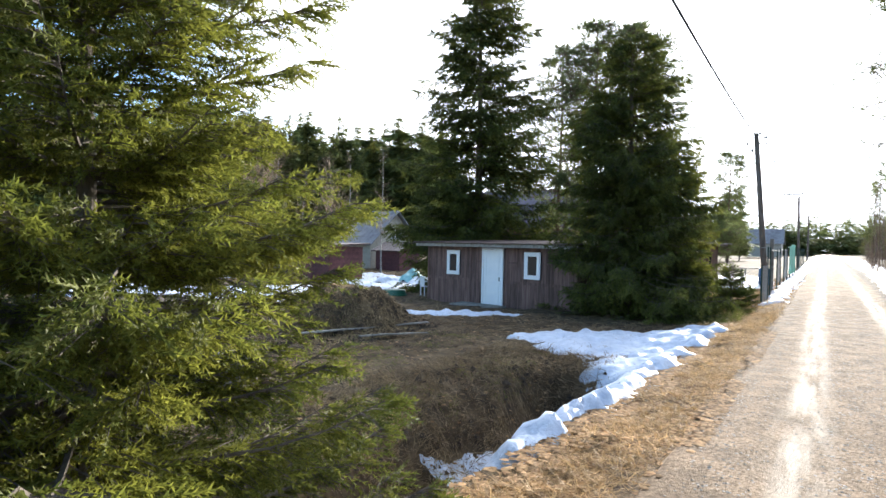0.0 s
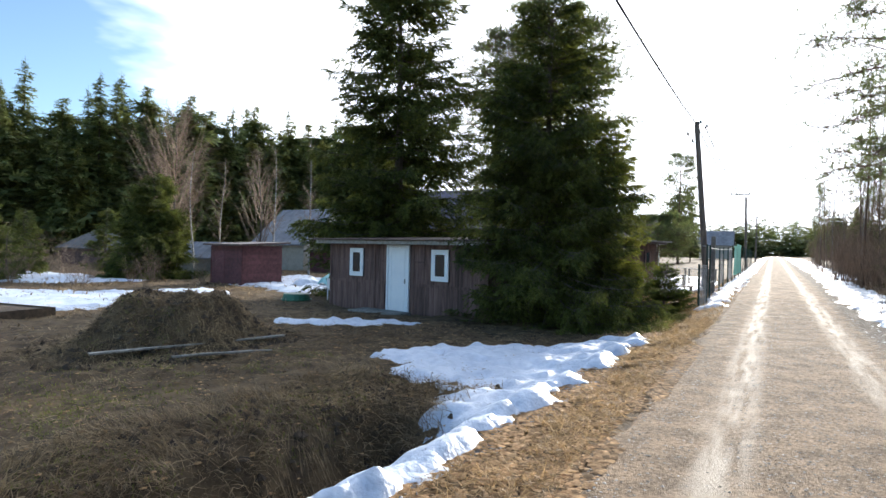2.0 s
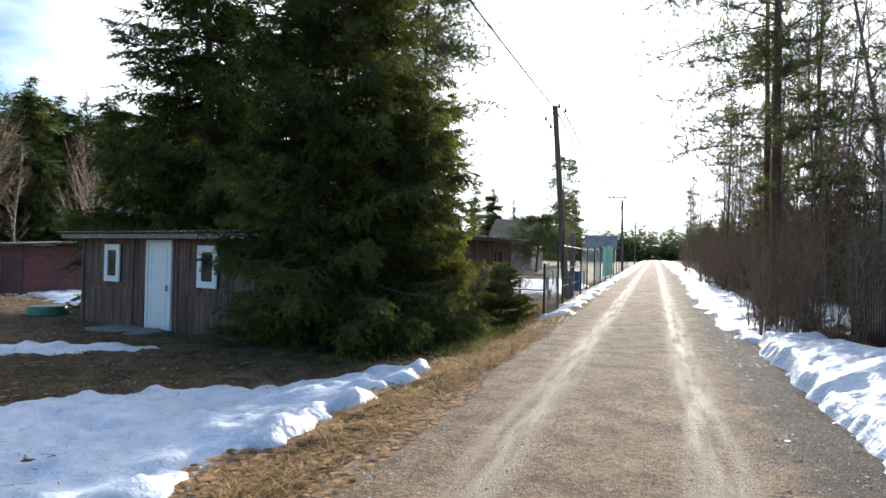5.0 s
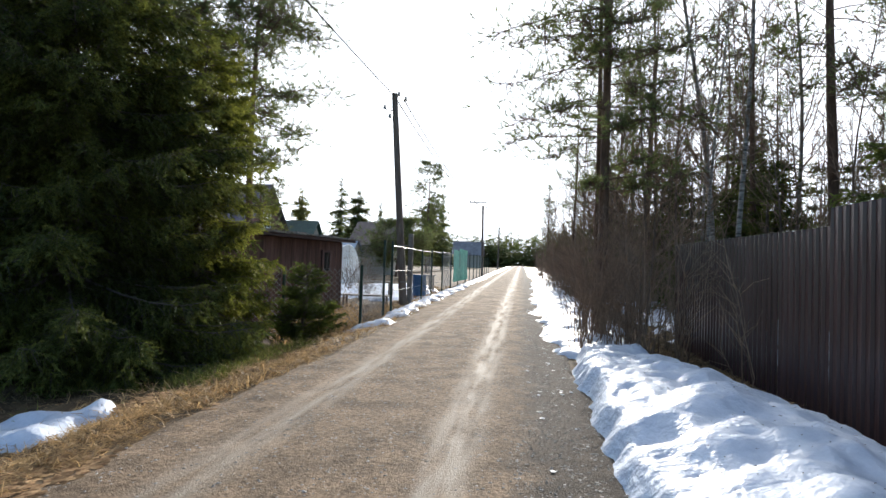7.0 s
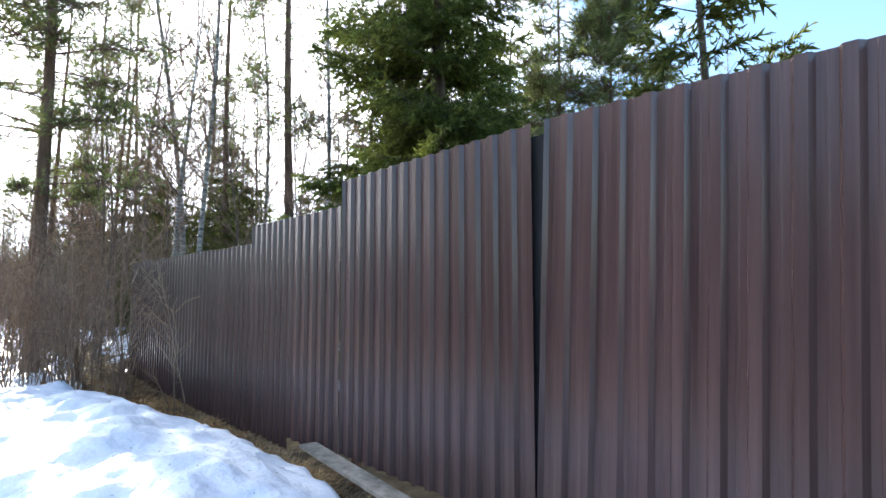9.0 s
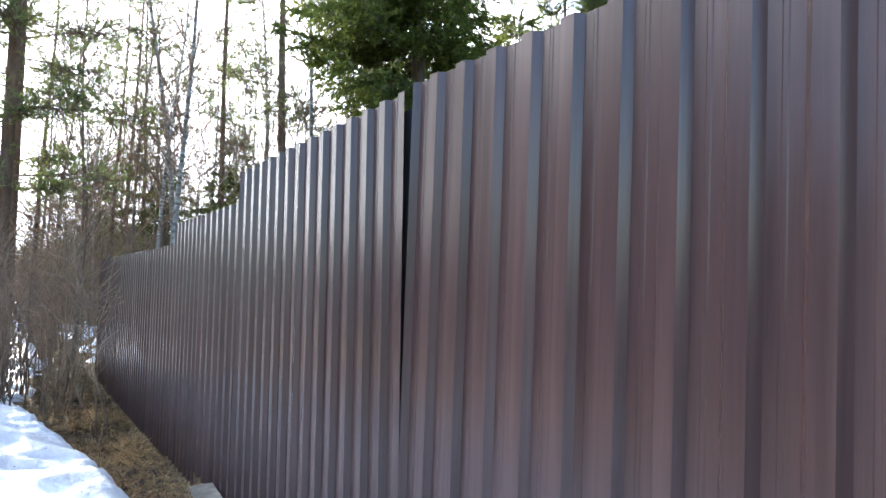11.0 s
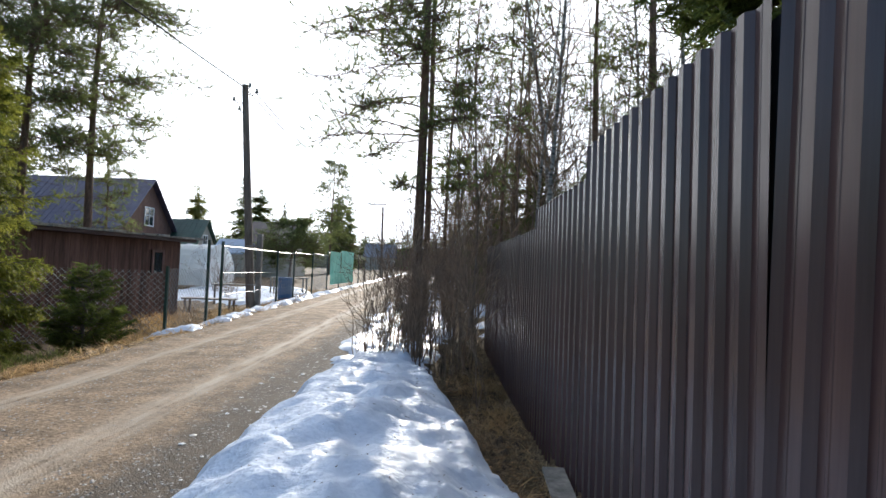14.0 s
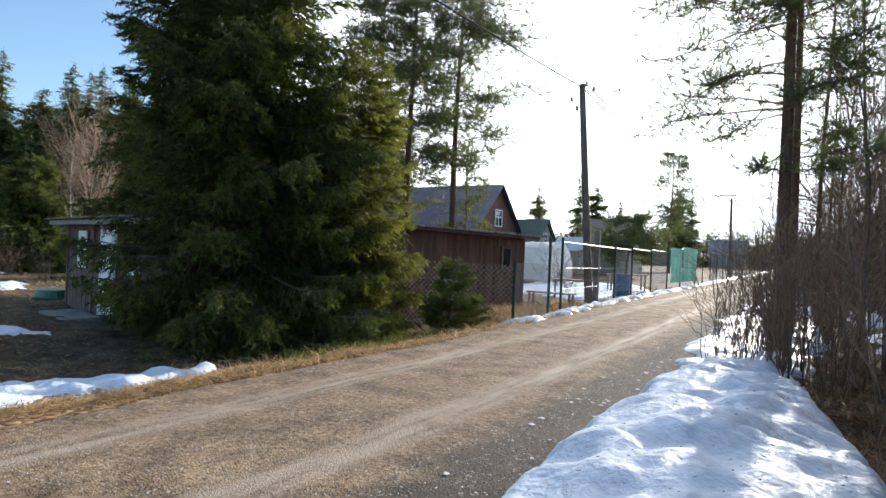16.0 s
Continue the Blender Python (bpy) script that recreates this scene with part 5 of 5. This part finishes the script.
chain_link("mesh", (-2.95, 19.7), (-2.9, 21.6), -0.12, 1.2, 0.085, 0.004)
chain_link("mesh", (-6.2, 18.9), (-2.95, 19.7), -0.35, 1.15, 0.085, 0.004)
for a, b in zip(posts[3:9], posts[4:10]):
    for zz in (0.55, 1.1, min(a[2], b[2]) - 0.06):
        P = np.array([[(a[0], a[1], zz), (b[0], b[1], zz)]])
        V, F = tubes(P, np.full((1, 2), 0.012 if zz > 1.3 else 0.006), 5)
        fast("rail", V, F, M_WIRE if zz > 1.3 else M_GREENPOST, mf)
for a, b, zt in ((posts[6], posts[7], 1.9), (posts[4], posts[5], 1.6)):
    chain_link("mesh", a[:2], b[:2], 0.3, zt, 0.16, 0.005)
for ya, yb, zt in ((36.1, 39.1, 2.12), (39.3, 43.5, 2.25)):
    ys, zs = np.linspace(ya, yb, 24), np.linspace(0.45, zt, 12)
    Y, Z = np.meshgrid(ys, zs)
    X = -2.86 + 0.05 * np.sin(Y * 7) * (0.5 + 0.5 * np.sin(Z * 3)) + 0.03 * fbm(Y * 3, Z * 3, 2)
    idx = np.arange(Y.size).reshape(Y.shape)
    F = np.stack([idx[:-1, :-1], idx[:-1, 1:], idx[1:, 1:], idx[1:, :-1]], -1).reshape(-1, 4)
    net = fast("netting", np.stack([X, Y, Z], -1).reshape(-1, 3), F, M_NET, None, "", True)
    net.name = "green_netting"
    tagged(net, "rippled green shade netting hung on the gate", "netting")

# garden things behind the mesh fence
brl = thing("barrel", pose(-3.75, 31.5, gz(-3.75, 31.5) + 0.02), "blue plastic barrel in the garden", "barrel")
bm = bmesh.new()
for z0, z1, rr in ((0, 0.28, 0.29), (0.28, 0.33, 0.31), (0.33, 0.6, 0.295), (0.6, 0.65, 0.31), (0.65, 0.92, 0.285)):
    bmesh.ops.create_cone(bm, cap_ends=True, segments=20, radius1=rr, radius2=rr * 0.99, depth=z1 - z0, matrix=pose(0, 0, (z0 + z1) / 2))
part("drum", bm, M_BLUE, brl, smooth=False)
for k, (x, y, w, h) in enumerate(((-4.6, 26.0, 1.6, 0.5), (-5.2, 29.5, 1.4, 0.75), (-4.4, 34.5, 1.8, 0.8))):
    tb = thing("garden_table", pose(x, y, gz(x, y), 0, 0, 20 * k), "grey weathered garden bench with a little snow on it", "bench")
    blk("top", (-w / 2, w / 2, -0.25, 0.25, h - 0.04, h), M_GREYWOOD, tb)
    for sx in (-1, 1):
        for sy in (-1, 1):
            blk("leg", (sx * (w / 2 - 0.1) - 0.03, sx * (w / 2 - 0.1) + 0.03, sy * 0.18 - 0.03, sy * 0.18 + 0.03, 0, h - 0.04), M_GREYWOOD, tb)

# ---- poles and wires ----


def pole(x, y, top, lean, label, stub=False):
    z = gz(x, y)
    rt = thing("utility_pole", pose(x, y, z), label, "pole", "roadside poles")
    s = np.linspace(0, 1, 8)
    P = np.stack([lean * s, 0 * s, -0.3 + (top - z + 0.3) * s], -1)[None]
    V, F = tubes(P, (0.135 - 0.04 * s)[None], 10)
    fast("shaft", V, F, M_POLE, rt, smooth=True)
    cap = bmesh.new()
    bmesh.ops.create_cone(cap, cap_ends=True, segments=10, radius1=0.096, radius2=0.09, depth=0.02, matrix=pose(lean, 0, top - z))
    part("cap", cap, M_POLE, rt)
    if stub:
        blk("concrete_foot", (0.10, 0.26, -0.08, 0.08, -0.3, 2.4), M_CONC, rt, "grey concrete foot strapped to the pole", 0.02)
        for zz in (0.8, 2.0):
            bm = bmesh.new()
            bmesh.ops.create_cone(bm, segments=14, radius1=0.17, radius2=0.17, depth=0.03, matrix=pose(0.06 + lean * zz / 7, 0, zz))
            part("wire_binding", bm, M_WIRE, rt)
    for dx, dz in ((-0.36, -0.55), (-0.17, -0.85), (0.36, -0.28), (0.12, -0.1)):
        bm = bmesh.new()
        bmesh.ops.create_cone(bm, cap_ends=True, segments=10, radius1=0.055, radius2=0.04, depth=0.07, matrix=pose(lean * 0.95 + dx, 0, top - z + dz + 0.08))
        bmesh.ops.create_cone(bm, cap_ends=True, segments=10, radius1=0.03, radius2=0.045, depth=0.05, matrix=pose(lean * 0.95 + dx, 0, top - z + dz + 0.14))
        iso = part("insulator", bm, M_GREYWOOD, rt, "white porcelain insulator on an iron hook")
        P = np.array([[(lean * 0.95, 0, top - z + dz), (lean * 0.95 + dx * 0.6, 0, top - z + dz - 0.03), (lean * 0.95 + dx, 0, top - z + dz + 0.05)]])
        V, F = tubes(P, np.full((1, 3), 0.012), 5)
        fast("hook", V, F, M_RUST, iso)
    return rt


pole(-3.25, 25.9, 7.03, -0.55, "leaning weathered wooden utility pole with a concrete foot", True)
pole(-3.3, 64.4, 7.4, -0.1, "weathered wooden utility pole beside the road")
lamp = scene.objects["utility_pole.001"]
blk("crossarm", (-1.45, 0.25, -0.05, 0.05, 7.35, 7.45), M_POLE, lamp, "weathered timber crossarm", 0.01)
for dx in (-1.4, -0.95, 0.2):
    bm = bmesh.new()
    bmesh.ops.create_cone(bm, cap_ends=True, segments=8, radius1=0.07, radius2=0.05, depth=0.16, matrix=pose(dx, 0, 7.53))
    part("insulator", bm, M_GREYWOOD, lamp, "grey porcelain insulator")
pole(-3.4, 104.0, 8.0, 0.1, "weathered wooden utility pole beside the road")


def wire(name, p, q, sag, label, rad=0.021):
    s = np.linspace(0, 1, 24)
    p, q = np.array(p), np.array(q)
    P = p + (q - p) * s[:, None]
    P[:, 2] -= sag * 4 * s * (1 - s)
    V, F = tubes(P[None], np.full((1, 24), rad), 4)
    tagged(fast(name, V, F, M_DARK), label, "cable")


T1, T2, T0, T3 = (-3.8, 25.9, 6.95), (-3.4, 64.4, 7.3), (-2.2, -16.0, 4.5), (-3.3, 104, 7.9)
for i, (dx, dz) in enumerate(((0.0, 0.0), (0.32, -0.12))):
    if i == 0:
        wire("cable", (T0[0] + dx, T0[1], T0[2] + dz), (T1[0] + dx, T1[1], T1[2] + dz), 0.5, "sagging overhead cable between the utility poles")
    wire("cable", (T1[0] + dx, T1[1], T1[2] + dz), (T2[0] + dx, T2[1], T2[2] + dz), 0.8, "sagging overhead cable between the utility poles")
    wire("cable", (T2[0] + dx, T2[1], T2[2] + dz), (T3[0] + dx, T3[1], T3[2] + dz), 0.8, "sagging overhead cable between the utility poles")

# ---- yard things ----
ring = thing("concrete_ring", pose(-9.4, 2.3, -0.80), "grey concrete well ring standing in the yard", "well ring")
bm = bmesh.new()
for k in range(40):
    a0, a1 = k * math.pi / 20, (k + 1) * math.pi / 20
    c = [(math.cos(a), math.sin(a)) for a in (a0, a1)]
    ro, ri, hh = 0.88, 0.82, 0.54
    q = [bm.verts.new((x * rr, y * rr, z)) for rr in (ro, ri) for x, y in c for z in (-0.1, hh)]
    bm.faces.new((q[0], q[2], q[3], q[1])), bm.faces.new((q[4], q[5], q[7], q[6])), bm.faces.new((q[1], q[3], q[7], q[5]))
bmesh.ops.remove_doubles(bm, verts=bm.verts, dist=0.0005)
part("shell", bm, M_CONC, ring)
bm = bmesh.new()
bmesh.ops.create_circle(bm, cap_ends=True, segments=40, radius=0.8, matrix=pose(0, 0, 0.1))
part("water", bm, M_GLASS, ring, "dark still water in the ring")
bd = thing("loose_board", look((-9.25, 2.95, -0.24), (-11.2, 1.7, -0.24)), "grey board lying across the concrete ring", "board")
blk("plank", (-0.12, 0.12, -0.015, 0.015, -2.2, 0.0), M_GREYWOOD, bd)


def plank(p, q, w, label):
    m = look(p, q)
    b = thing("loose_plank", m, label, "plank", "planks on the heap")
    L = (Vector(q) - Vector(p)).length
    blk("plank", (-w / 2, w / 2, -0.015, 0.015, -L, 0), M_GREYWOOD, b, bevel=0.004)


PL = "grey weathered plank lying on the heap of turf"
plank((-10.45, 5.35, gz(-10.45, 5.35) + 0.24), (-9.35, 8.5, gz(-9.35, 8.5) + 0.12), 0.14, PL)
for k in range(4):
    plank((-9.55 + 0.09 * k, 6.2 + 0.1 * k, gz(-9.5, 6.2) + 0.05 + 0.01 * k), (-9.0 + 0.08 * k, 7.4 + 0.08 * k, gz(-9.0, 7.4) + 0.05), 0.08, PL)
tub = thing("green_tub", pose(-16.7, 16.3, gz(-16.7, 16.3) - 0.02), "low green plastic tub turned over in the yard", "tub")
bm = bmesh.new()
bmesh.ops.create_cone(bm, cap_ends=True, segments=20, radius1=0.55, radius2=0.48, depth=0.26, matrix=pose(0, 0, 0.13))
bmesh.ops.create_cone(bm, cap_ends=True, segments=20, radius1=0.58, radius2=0.58, depth=0.04, matrix=pose(0, 0, 0.04))
part("shell", bm, M_TUB, tub)
for k in range(5):
    x, y = -22.5 + 1.2 * k, 23.0 + 0.7 * (k % 2)
    tp = thing("tarpaulin", pose(x, y, gz(x, y)), "crumpled teal and white tarpaulin over a low heap", "tarpaulin", "covered heaps")
    V = []
    gg = np.random.default_rng(200 + k)
    xs = np.linspace(-0.9, 0.9, 14)
    X, Y = np.meshgrid(xs, xs)
    Z = (0.5 + 0.35 * (k % 2)) * np.clip(1.05 - np.abs(X) ** 1.5 - np.abs(Y) ** 1.5 * 0.9, 0, 1) * (0.7 + 0.6 * fbm(X * 3, Y * 3, k))
    idx = np.arange(X.size).reshape(X.shape)
    F = np.stack([idx[:-1, :-1], idx[:-1, 1:], idx[1:, 1:], idx[1:, :-1]], -1).reshape(-1, 4)
    fast("sheet", np.stack([X, Y, Z], -1).reshape(-1, 3), F, M_TEAL if k % 2 else M_SNOW, tp)
box_ = thing("garden_bed", pose(-20.6, 7.4, gz(-20.6, 7.4) - 0.06, 0, 0, 10), "low dark timber garden bed edged with boards", "garden bed")
bm = bmesh.new()
block(bm, -2.2, 2.2, -1.0, -0.95, -0.05, 0.3), block(bm, -2.2, 2.2, 0.95, 1.0, -0.05, 0.3), block(bm, -2.2, -2.15, -0.95, 0.95, -0.05, 0.3), block(bm, 2.15, 2.2, -0.95, 0.95, -0.05, 0.3)
part("frame", bm, M_MUD, box_)
blk("soil", (-2.14, 2.14, -0.94, 0.94, -0.05, 0.26), M_MUD, box_)

# ---- grass, straw, leaves, stones ----


def blades(name, label, n, area, length, width, material, lie, seed, keep=None, lift=0.0, cat="grass", clump=0.0, bias=None, zf=ground_z):
    """Bent blades rooted on the ground. lie: 0 upright, 1 flat."""
    g = np.random.default_rng(seed)
    x, y = g.uniform(area[0], area[1], n), g.uniform(area[2], area[3], n)
    if bias:
        y = area[2] + (area[3] - area[2]) * g.random(n) ** bias
    if keep is not None:
        ok = keep(x, y) > g.random(n)
        x, y = x[ok], y[ok]
    n = len(x)
    z = zf(x, y) + lift
    a = g.uniform(0, 2 * np.pi, n)
    if clump:
        a = a * (1 - clump) + clump * 2 * np.pi * fbm(x * 1.5, y * 1.5, seed) * 2
    el = np.clip((1 - lie) * 1.4 + g.normal(size=n) * 0.3, 0.03, 1.45)
    L = length * g.uniform(0.45, 1.3, n)
    d = np.stack([np.cos(a) * np.cos(el), np.sin(a) * np.cos(el), np.sin(el)], -1)
    side = np.stack([-np.sin(a), np.cos(a), g.normal(size=n) * 0.4], -1) * (width * g.uniform(0.6, 1.3, n))[:, None] / 2
    O = np.stack([x, y, z], -1)
    M = O + d * (L * 0.5)[:, None]
    d2 = d + np.array([0, 0, -0.45]) + g.normal(size=(n, 3)) * 0.25
    E = M + d2 * (L * 0.5)[:, None]
    zm, ze = zf(M[:, 0], M[:, 1]), zf(E[:, 0], E[:, 1])
    M[:, 2], E[:, 2] = np.maximum(M[:, 2], zm + 0.006), np.maximum(E[:, 2], ze + 0.004)
    V = np.stack([O - side, O + side, M - side * 0.8, M + side * 0.8, E], 1).reshape(-1, 3)
    b = np.arange(n)[:, None] * 5
    F = np.concatenate([b + [0, 1, 3], b + [0, 3, 2], b + [2, 3, 4]])
    return tagged(fast(name, V, F, material), label, cat, kind="stuff")


def verge(x, y):
    left = step(-2.05, -2.3, x) * (1 - step(-3.0, -3.4, x))
    return left * (0.35 + 0.65 * step(0.35, 0.6, fbm(x * 2, y * 1.2, 31)))


def far_verge(x, y):
    return step(-2.0, -2.3, x) * (1 - step(-3.2, -4.2, x))


def yardk(x, y):
    m = step(-3.6, -4.2, x) * step(0.25, 0.7, fbm(x * 0.8, y * 0.8, 33))
    shed_in = (x > -13.6) & (x < -6.8) & (y > 13.9)
    return np.where(shed_in, 0, m)


blades("straw", "dry yellow straw and grass along the road verge", 80000, (-3.5, -1.85, -2.5, 16), 0.17, 0.0055, M_STRAW, 0.86, 1, verge, 0.005, bias=1.25)
blades("straw", "dry yellow straw and grass along the road verge", 11000, (-4.2, -1.95, 12, 34), 0.24, 0.010, M_STRAW, 0.75, 2, far_verge, 0.0, bias=1.3)
blades("dead_grass", "matted brown dead grass over the yard", 60000, (-13, -3.7, -1, 13.5), 0.13, 0.008, M_TURF, 0.82, 3, yardk, bias=1.0, clump=0.5)
blades("dead_grass", "long brown dead grass hanging on the ditch bank", 16000, (-6.6, -3.9, 1.2, 7.2), 0.26, 0.008, M_TURF, 0.7, 4, None, clump=0.6)
blades("dead_grass", "brown dead grass over the back of the yard", 26000, (-26, -12, 2, 20), 0.22, 0.018, M_TURF, 0.8, 5, yardk)
blades("dead_grass", "matted grass and roots over the turf heap", 22000, (-13.9, -9.4, 4.4, 9.6), 0.17, 0.010, M_TURF, 0.85, 6, lambda x, y: ((x + 11.1) ** 2 + (y - 7.35) ** 2 < 6) * 1.0)
blades("moss", "yellow-green moss and young grass in the yard", 26000, (-12, -5.0, 2, 8), 0.05, 0.010, M_MOSS, 0.4, 7, lambda x, y: np.maximum(step(0.52, 0.64, fbm(x * 0.9, y * 1.4, 41)), 0.8 * np.exp(-((x + 8.6) / 1.5) ** 2 - ((y - 4.2) / 0.7) ** 2)))
blades("grass", "green and yellow grass under the roadside spruces", 14000, (-5.2, -2.9, 11.8, 18.5), 0.24, 0.010, M_MOSS, 0.35, 8, lambda x, y: step(0.4, 0.6, fbm(x, y, 43)))
blades("straw", "tall dry grass round the mesh fence and hut", 9000, (-5.8, -2.95, 16.5, 25), 0.42, 0.011, M_STRAW, 0.55, 9, lambda x, y: step(0.4, 0.62, fbm(x, y, 44)))
blades("straw", "dry grass and litter at the foot of the steel fence", 24000, (2.7, 3.55, 8.2, 19), 0.17, 0.007, M_TURF, 0.78, 10, lambda x, y: step(2.75, 3.0, x), bias=1.2)
blades("straw", "golden tussocks of dry grass along the steel fence", 12000, (2.95, 3.5, 9, 16), 0.2, 0.007, M_STRAW, 0.7, 14, lambda x, y: step(0.45, 0.6, fbm(x * 3, y * 2, 47)), clump=0.5)
blades("dead_grass", "brown grass and litter under the bare shrubs", 14000, (1.6, 6.5, 14, 32), 0.22, 0.012, M_TURF, 0.75, 11, None, bias=1.3)
blades("dead_grass", "dry grass in the garden behind the mesh fence", 14000, (-12, -3.0, 22, 40), 0.3, 0.02, M_TURF, 0.6, 12, lambda x, y: step(0.4, 0.65, fbm(x * 0.6, y * 0.6, 45)))
blades("dead_grass", "brown grass beyond the garden", 14000, (-45, -20, 8, 34), 0.4, 0.04, M_TURF, 0.7, 13, lambda x, y: step(0.45, 0.65, fbm(x * 0.3, y * 0.3, 46)))


def scatter(name, label, n, area, size, material, seed, keep=None, zf=ground_z, flat=0.35, cat="stones", lift=0.0, bias=1.0):
    g = np.random.default_rng(seed)
    x, y = g.uniform(area[0], area[1], n), area[2] + (area[3] - area[2]) * g.random(n) ** bias
    if keep is not None:
        ok = keep(x, y) > g.random(n)
        x, y = x[ok], y[ok]
    n = len(x)
    O = np.stack([x, y, zf(x, y) + lift], -1)
    base = np.array([(1, 0, 0), (0.2, 0.9, 0), (-0.9, 0.5, 0), (-0.7, -0.6, 0), (0.3, -0.95, 0), (0.1, 0.05, 1)], float)
    s = size * g.uniform(0.4, 1.3, n) ** 1.5
    a = g.uniform(0, 2 * np.pi, n)
    c, sn = np.cos(a), np.sin(a)
    bx = base[None, :, 0] * c[:, None] - base[None, :, 1] * sn[:, None]
    by = base[None, :, 0] * sn[:, None] + base[None, :, 1] * c[:, None]
    V = np.stack([bx * s[:, None], by * s[:, None], base[None, :, 2] * s[:, None] * flat * g.uniform(0.6, 1.4, n)[:, None]], -1)
    V *= g.uniform(0.75, 1.25, V.shape)
    V = (V + O[:, None]).reshape(-1, 3)
    b = np.arange(n)[:, None] * 6
    F = np.concatenate([b + [i, (i + 1) % 5, 5] for i in range(5)])
    return tagged(fast(name, V, F, material), label, cat, kind="stuff")


def on_road(x, y):
    t = np.exp(-((x + 1.35) / 0.22) ** 2) + np.exp(-((x - 0.12) / 0.22) ** 2)
    return (1 - 0.9 * np.clip(t, 0, 1)) * step(0.3, 0.6, fbm(x * 1.5, y * 0.7, 51) + 0.1)


scatter("gravel", "small loose stones on the gravel road", 30000, (-2.0, 1.25, -2.5, 22), 0.010, M_STONE, 60, on_road, road_surface, bias=1.25)
scatter("gravel", "coarse dark gravel and grit along the damp road margin", 5000, (0.55, 1.3, 6, 24), 0.009, M_STONE, 67, None, road_surface, bias=1.3)
scatter("ice_crumbs", "crumbs and plates of old ice on the road margin", 200, (0.7, 1.35, 9, 24), 0.022, M_SNOW_DIRTY, 68, lambda x, y: step(0.4, 0.6, fbm(x * 2, y * 0.8, 53)), road_surface, flat=0.25, cat="ice", lift=0.004)
scatter("gravel", "larger loose stones and clods along the road edges", 380, (-1.9, 1.3, -2, 24), 0.018, M_STONE, 61, lambda x, y: 0.1 + 0.9 * step(1.2, 1.6, np.abs(x + 0.375)), road_surface, bias=1.1)
scatter("fallen_leaves", "curled brown dead leaves on the verge", 22000, (-3.3, -1.9, -2.5, 13), 0.031, M_LEAF, 62, lambda x, y: step(0.35, 0.6, fbm(x * 1.1, y * 0.8, 52)), None or (lambda x, y: np.maximum(ground_z(x, y), road_surface(x, y)) + 0.004), flat=0.05, cat="leaves", bias=1.2)
scatter("fallen_leaves", "dead leaves and bark crumbs over the yard", 3500, (-12, -3.8, 0, 13), 0.03, M_LEAF, 63, None, ground_z, flat=0.3, cat="leaves", lift=0.004)
scatter("turf_clods", "clods of earth and broken turf at the foot of the steel fence", 420, (2.95, 3.5, 8.5, 17), 0.045, M_MUD, 70, None, ground_z, flat=0.7, cat="soil")
scatter("fallen_leaves", "leaf litter at the foot of the steel fence", 5200, (2.8, 3.5, 8, 18), 0.03, M_LEAF, 64, None, ground_z, flat=0.3, cat="leaves", lift=0.004)

scatter("turf_clods", "dark clods of turf and soil tumbled on the heap", 1500, (-14.2, -9.2, 4.2, 9.8), 0.05, M_MUD, 65, lambda x, y: ((x + 11.1) ** 2 + (y - 7.35) ** 2 < 6.5) * 1.0, ground_z, flat=0.9, cat="soil")
scatter("turf_clods", "clods of turf along the broken bank of the ditch", 520, (-6.2, -3.9, 0.5, 7.4), 0.05, M_MUD, 66, None, ground_z, flat=0.8, cat="soil")


bank = scene.objects["snow_bank"]


def litter_on(ob, name, label, n, area, size, material, seed):
    """Bits that lie on the face of a snow body."""
    g = random.Random(seed)
    V, F = [], []
    for _ in range(n):
        x, y = g.uniform(area[0], area[1]), g.uniform(area[2], area[3])
        hit, p, nrm, _i = ob.ray_cast(Vector((x, y, 3)), Vector((0, 0, -1)))
        if not hit or nrm.z < 0.3:
            continue
        a, l, w = g.uniform(0, 6.283), size * g.uniform(0.3, 1.6), g.uniform(0.0012, 0.004)
        dx, dy = math.cos(a) * l, math.sin(a) * l
        b = len(V)
        p = p + Vector((0, 0, 0.004))
        V += [(p.x - dx, p.y - dy, p.z), (p.x - dy / l * w, p.y + dx / l * w, p.z + 0.004), (p.x + dx, p.y + dy, p.z + g.uniform(-0.002, 0.006)), (p.x + dy / l * w, p.y - dx / l * w, p.z + 0.002)]
        F.append((b, b + 1, b + 2, b + 3))
    if F:
        tagged(fast(name, V, F, material), label, "litter", kind="stuff")


litter_on(bank, "snow_litter", "twigs, needles and grit lying on the old snow bank", 1100, (1.2, 3.3, 5, 17), 0.011, M_BARK, 5)
litter_on(scene.objects["snow_patch"], "snow_litter", "grit and bits of straw on the melting drift", 700, (-7.2, -2.8, 1.2, 12), 0.011, M_BARK, 6)

# white plastic chair beyond the shed
chair = thing("garden_chair", pose(-15.6, 17.2, gz(-15.6, 17.2), 0, 0, 150), "white plastic garden chair standing beyond the plank shed", "chair")
blk("seat", (-0.22, 0.22, -0.22, 0.22, 0.40, 0.43), M_WHITE, chair, bevel=0.01)
blk("backrest", (-0.22, 0.22, 0.2, 0.235, 0.45, 0.85), M_WHITE, chair, bevel=0.012)
for sx in (-1, 1):
    for sy in (-1, 1):
        blk("leg", (sx * 0.2 - 0.02, sx * 0.2 + 0.02, sy * 0.2 - 0.02, sy * 0.2 + 0.02, 0, 0.4), M_WHITE, chair)
    blk("armrest", (sx * 0.24 - 0.025, sx * 0.24 + 0.025, -0.2, 0.22, 0.62, 0.65), M_WHITE, chair)
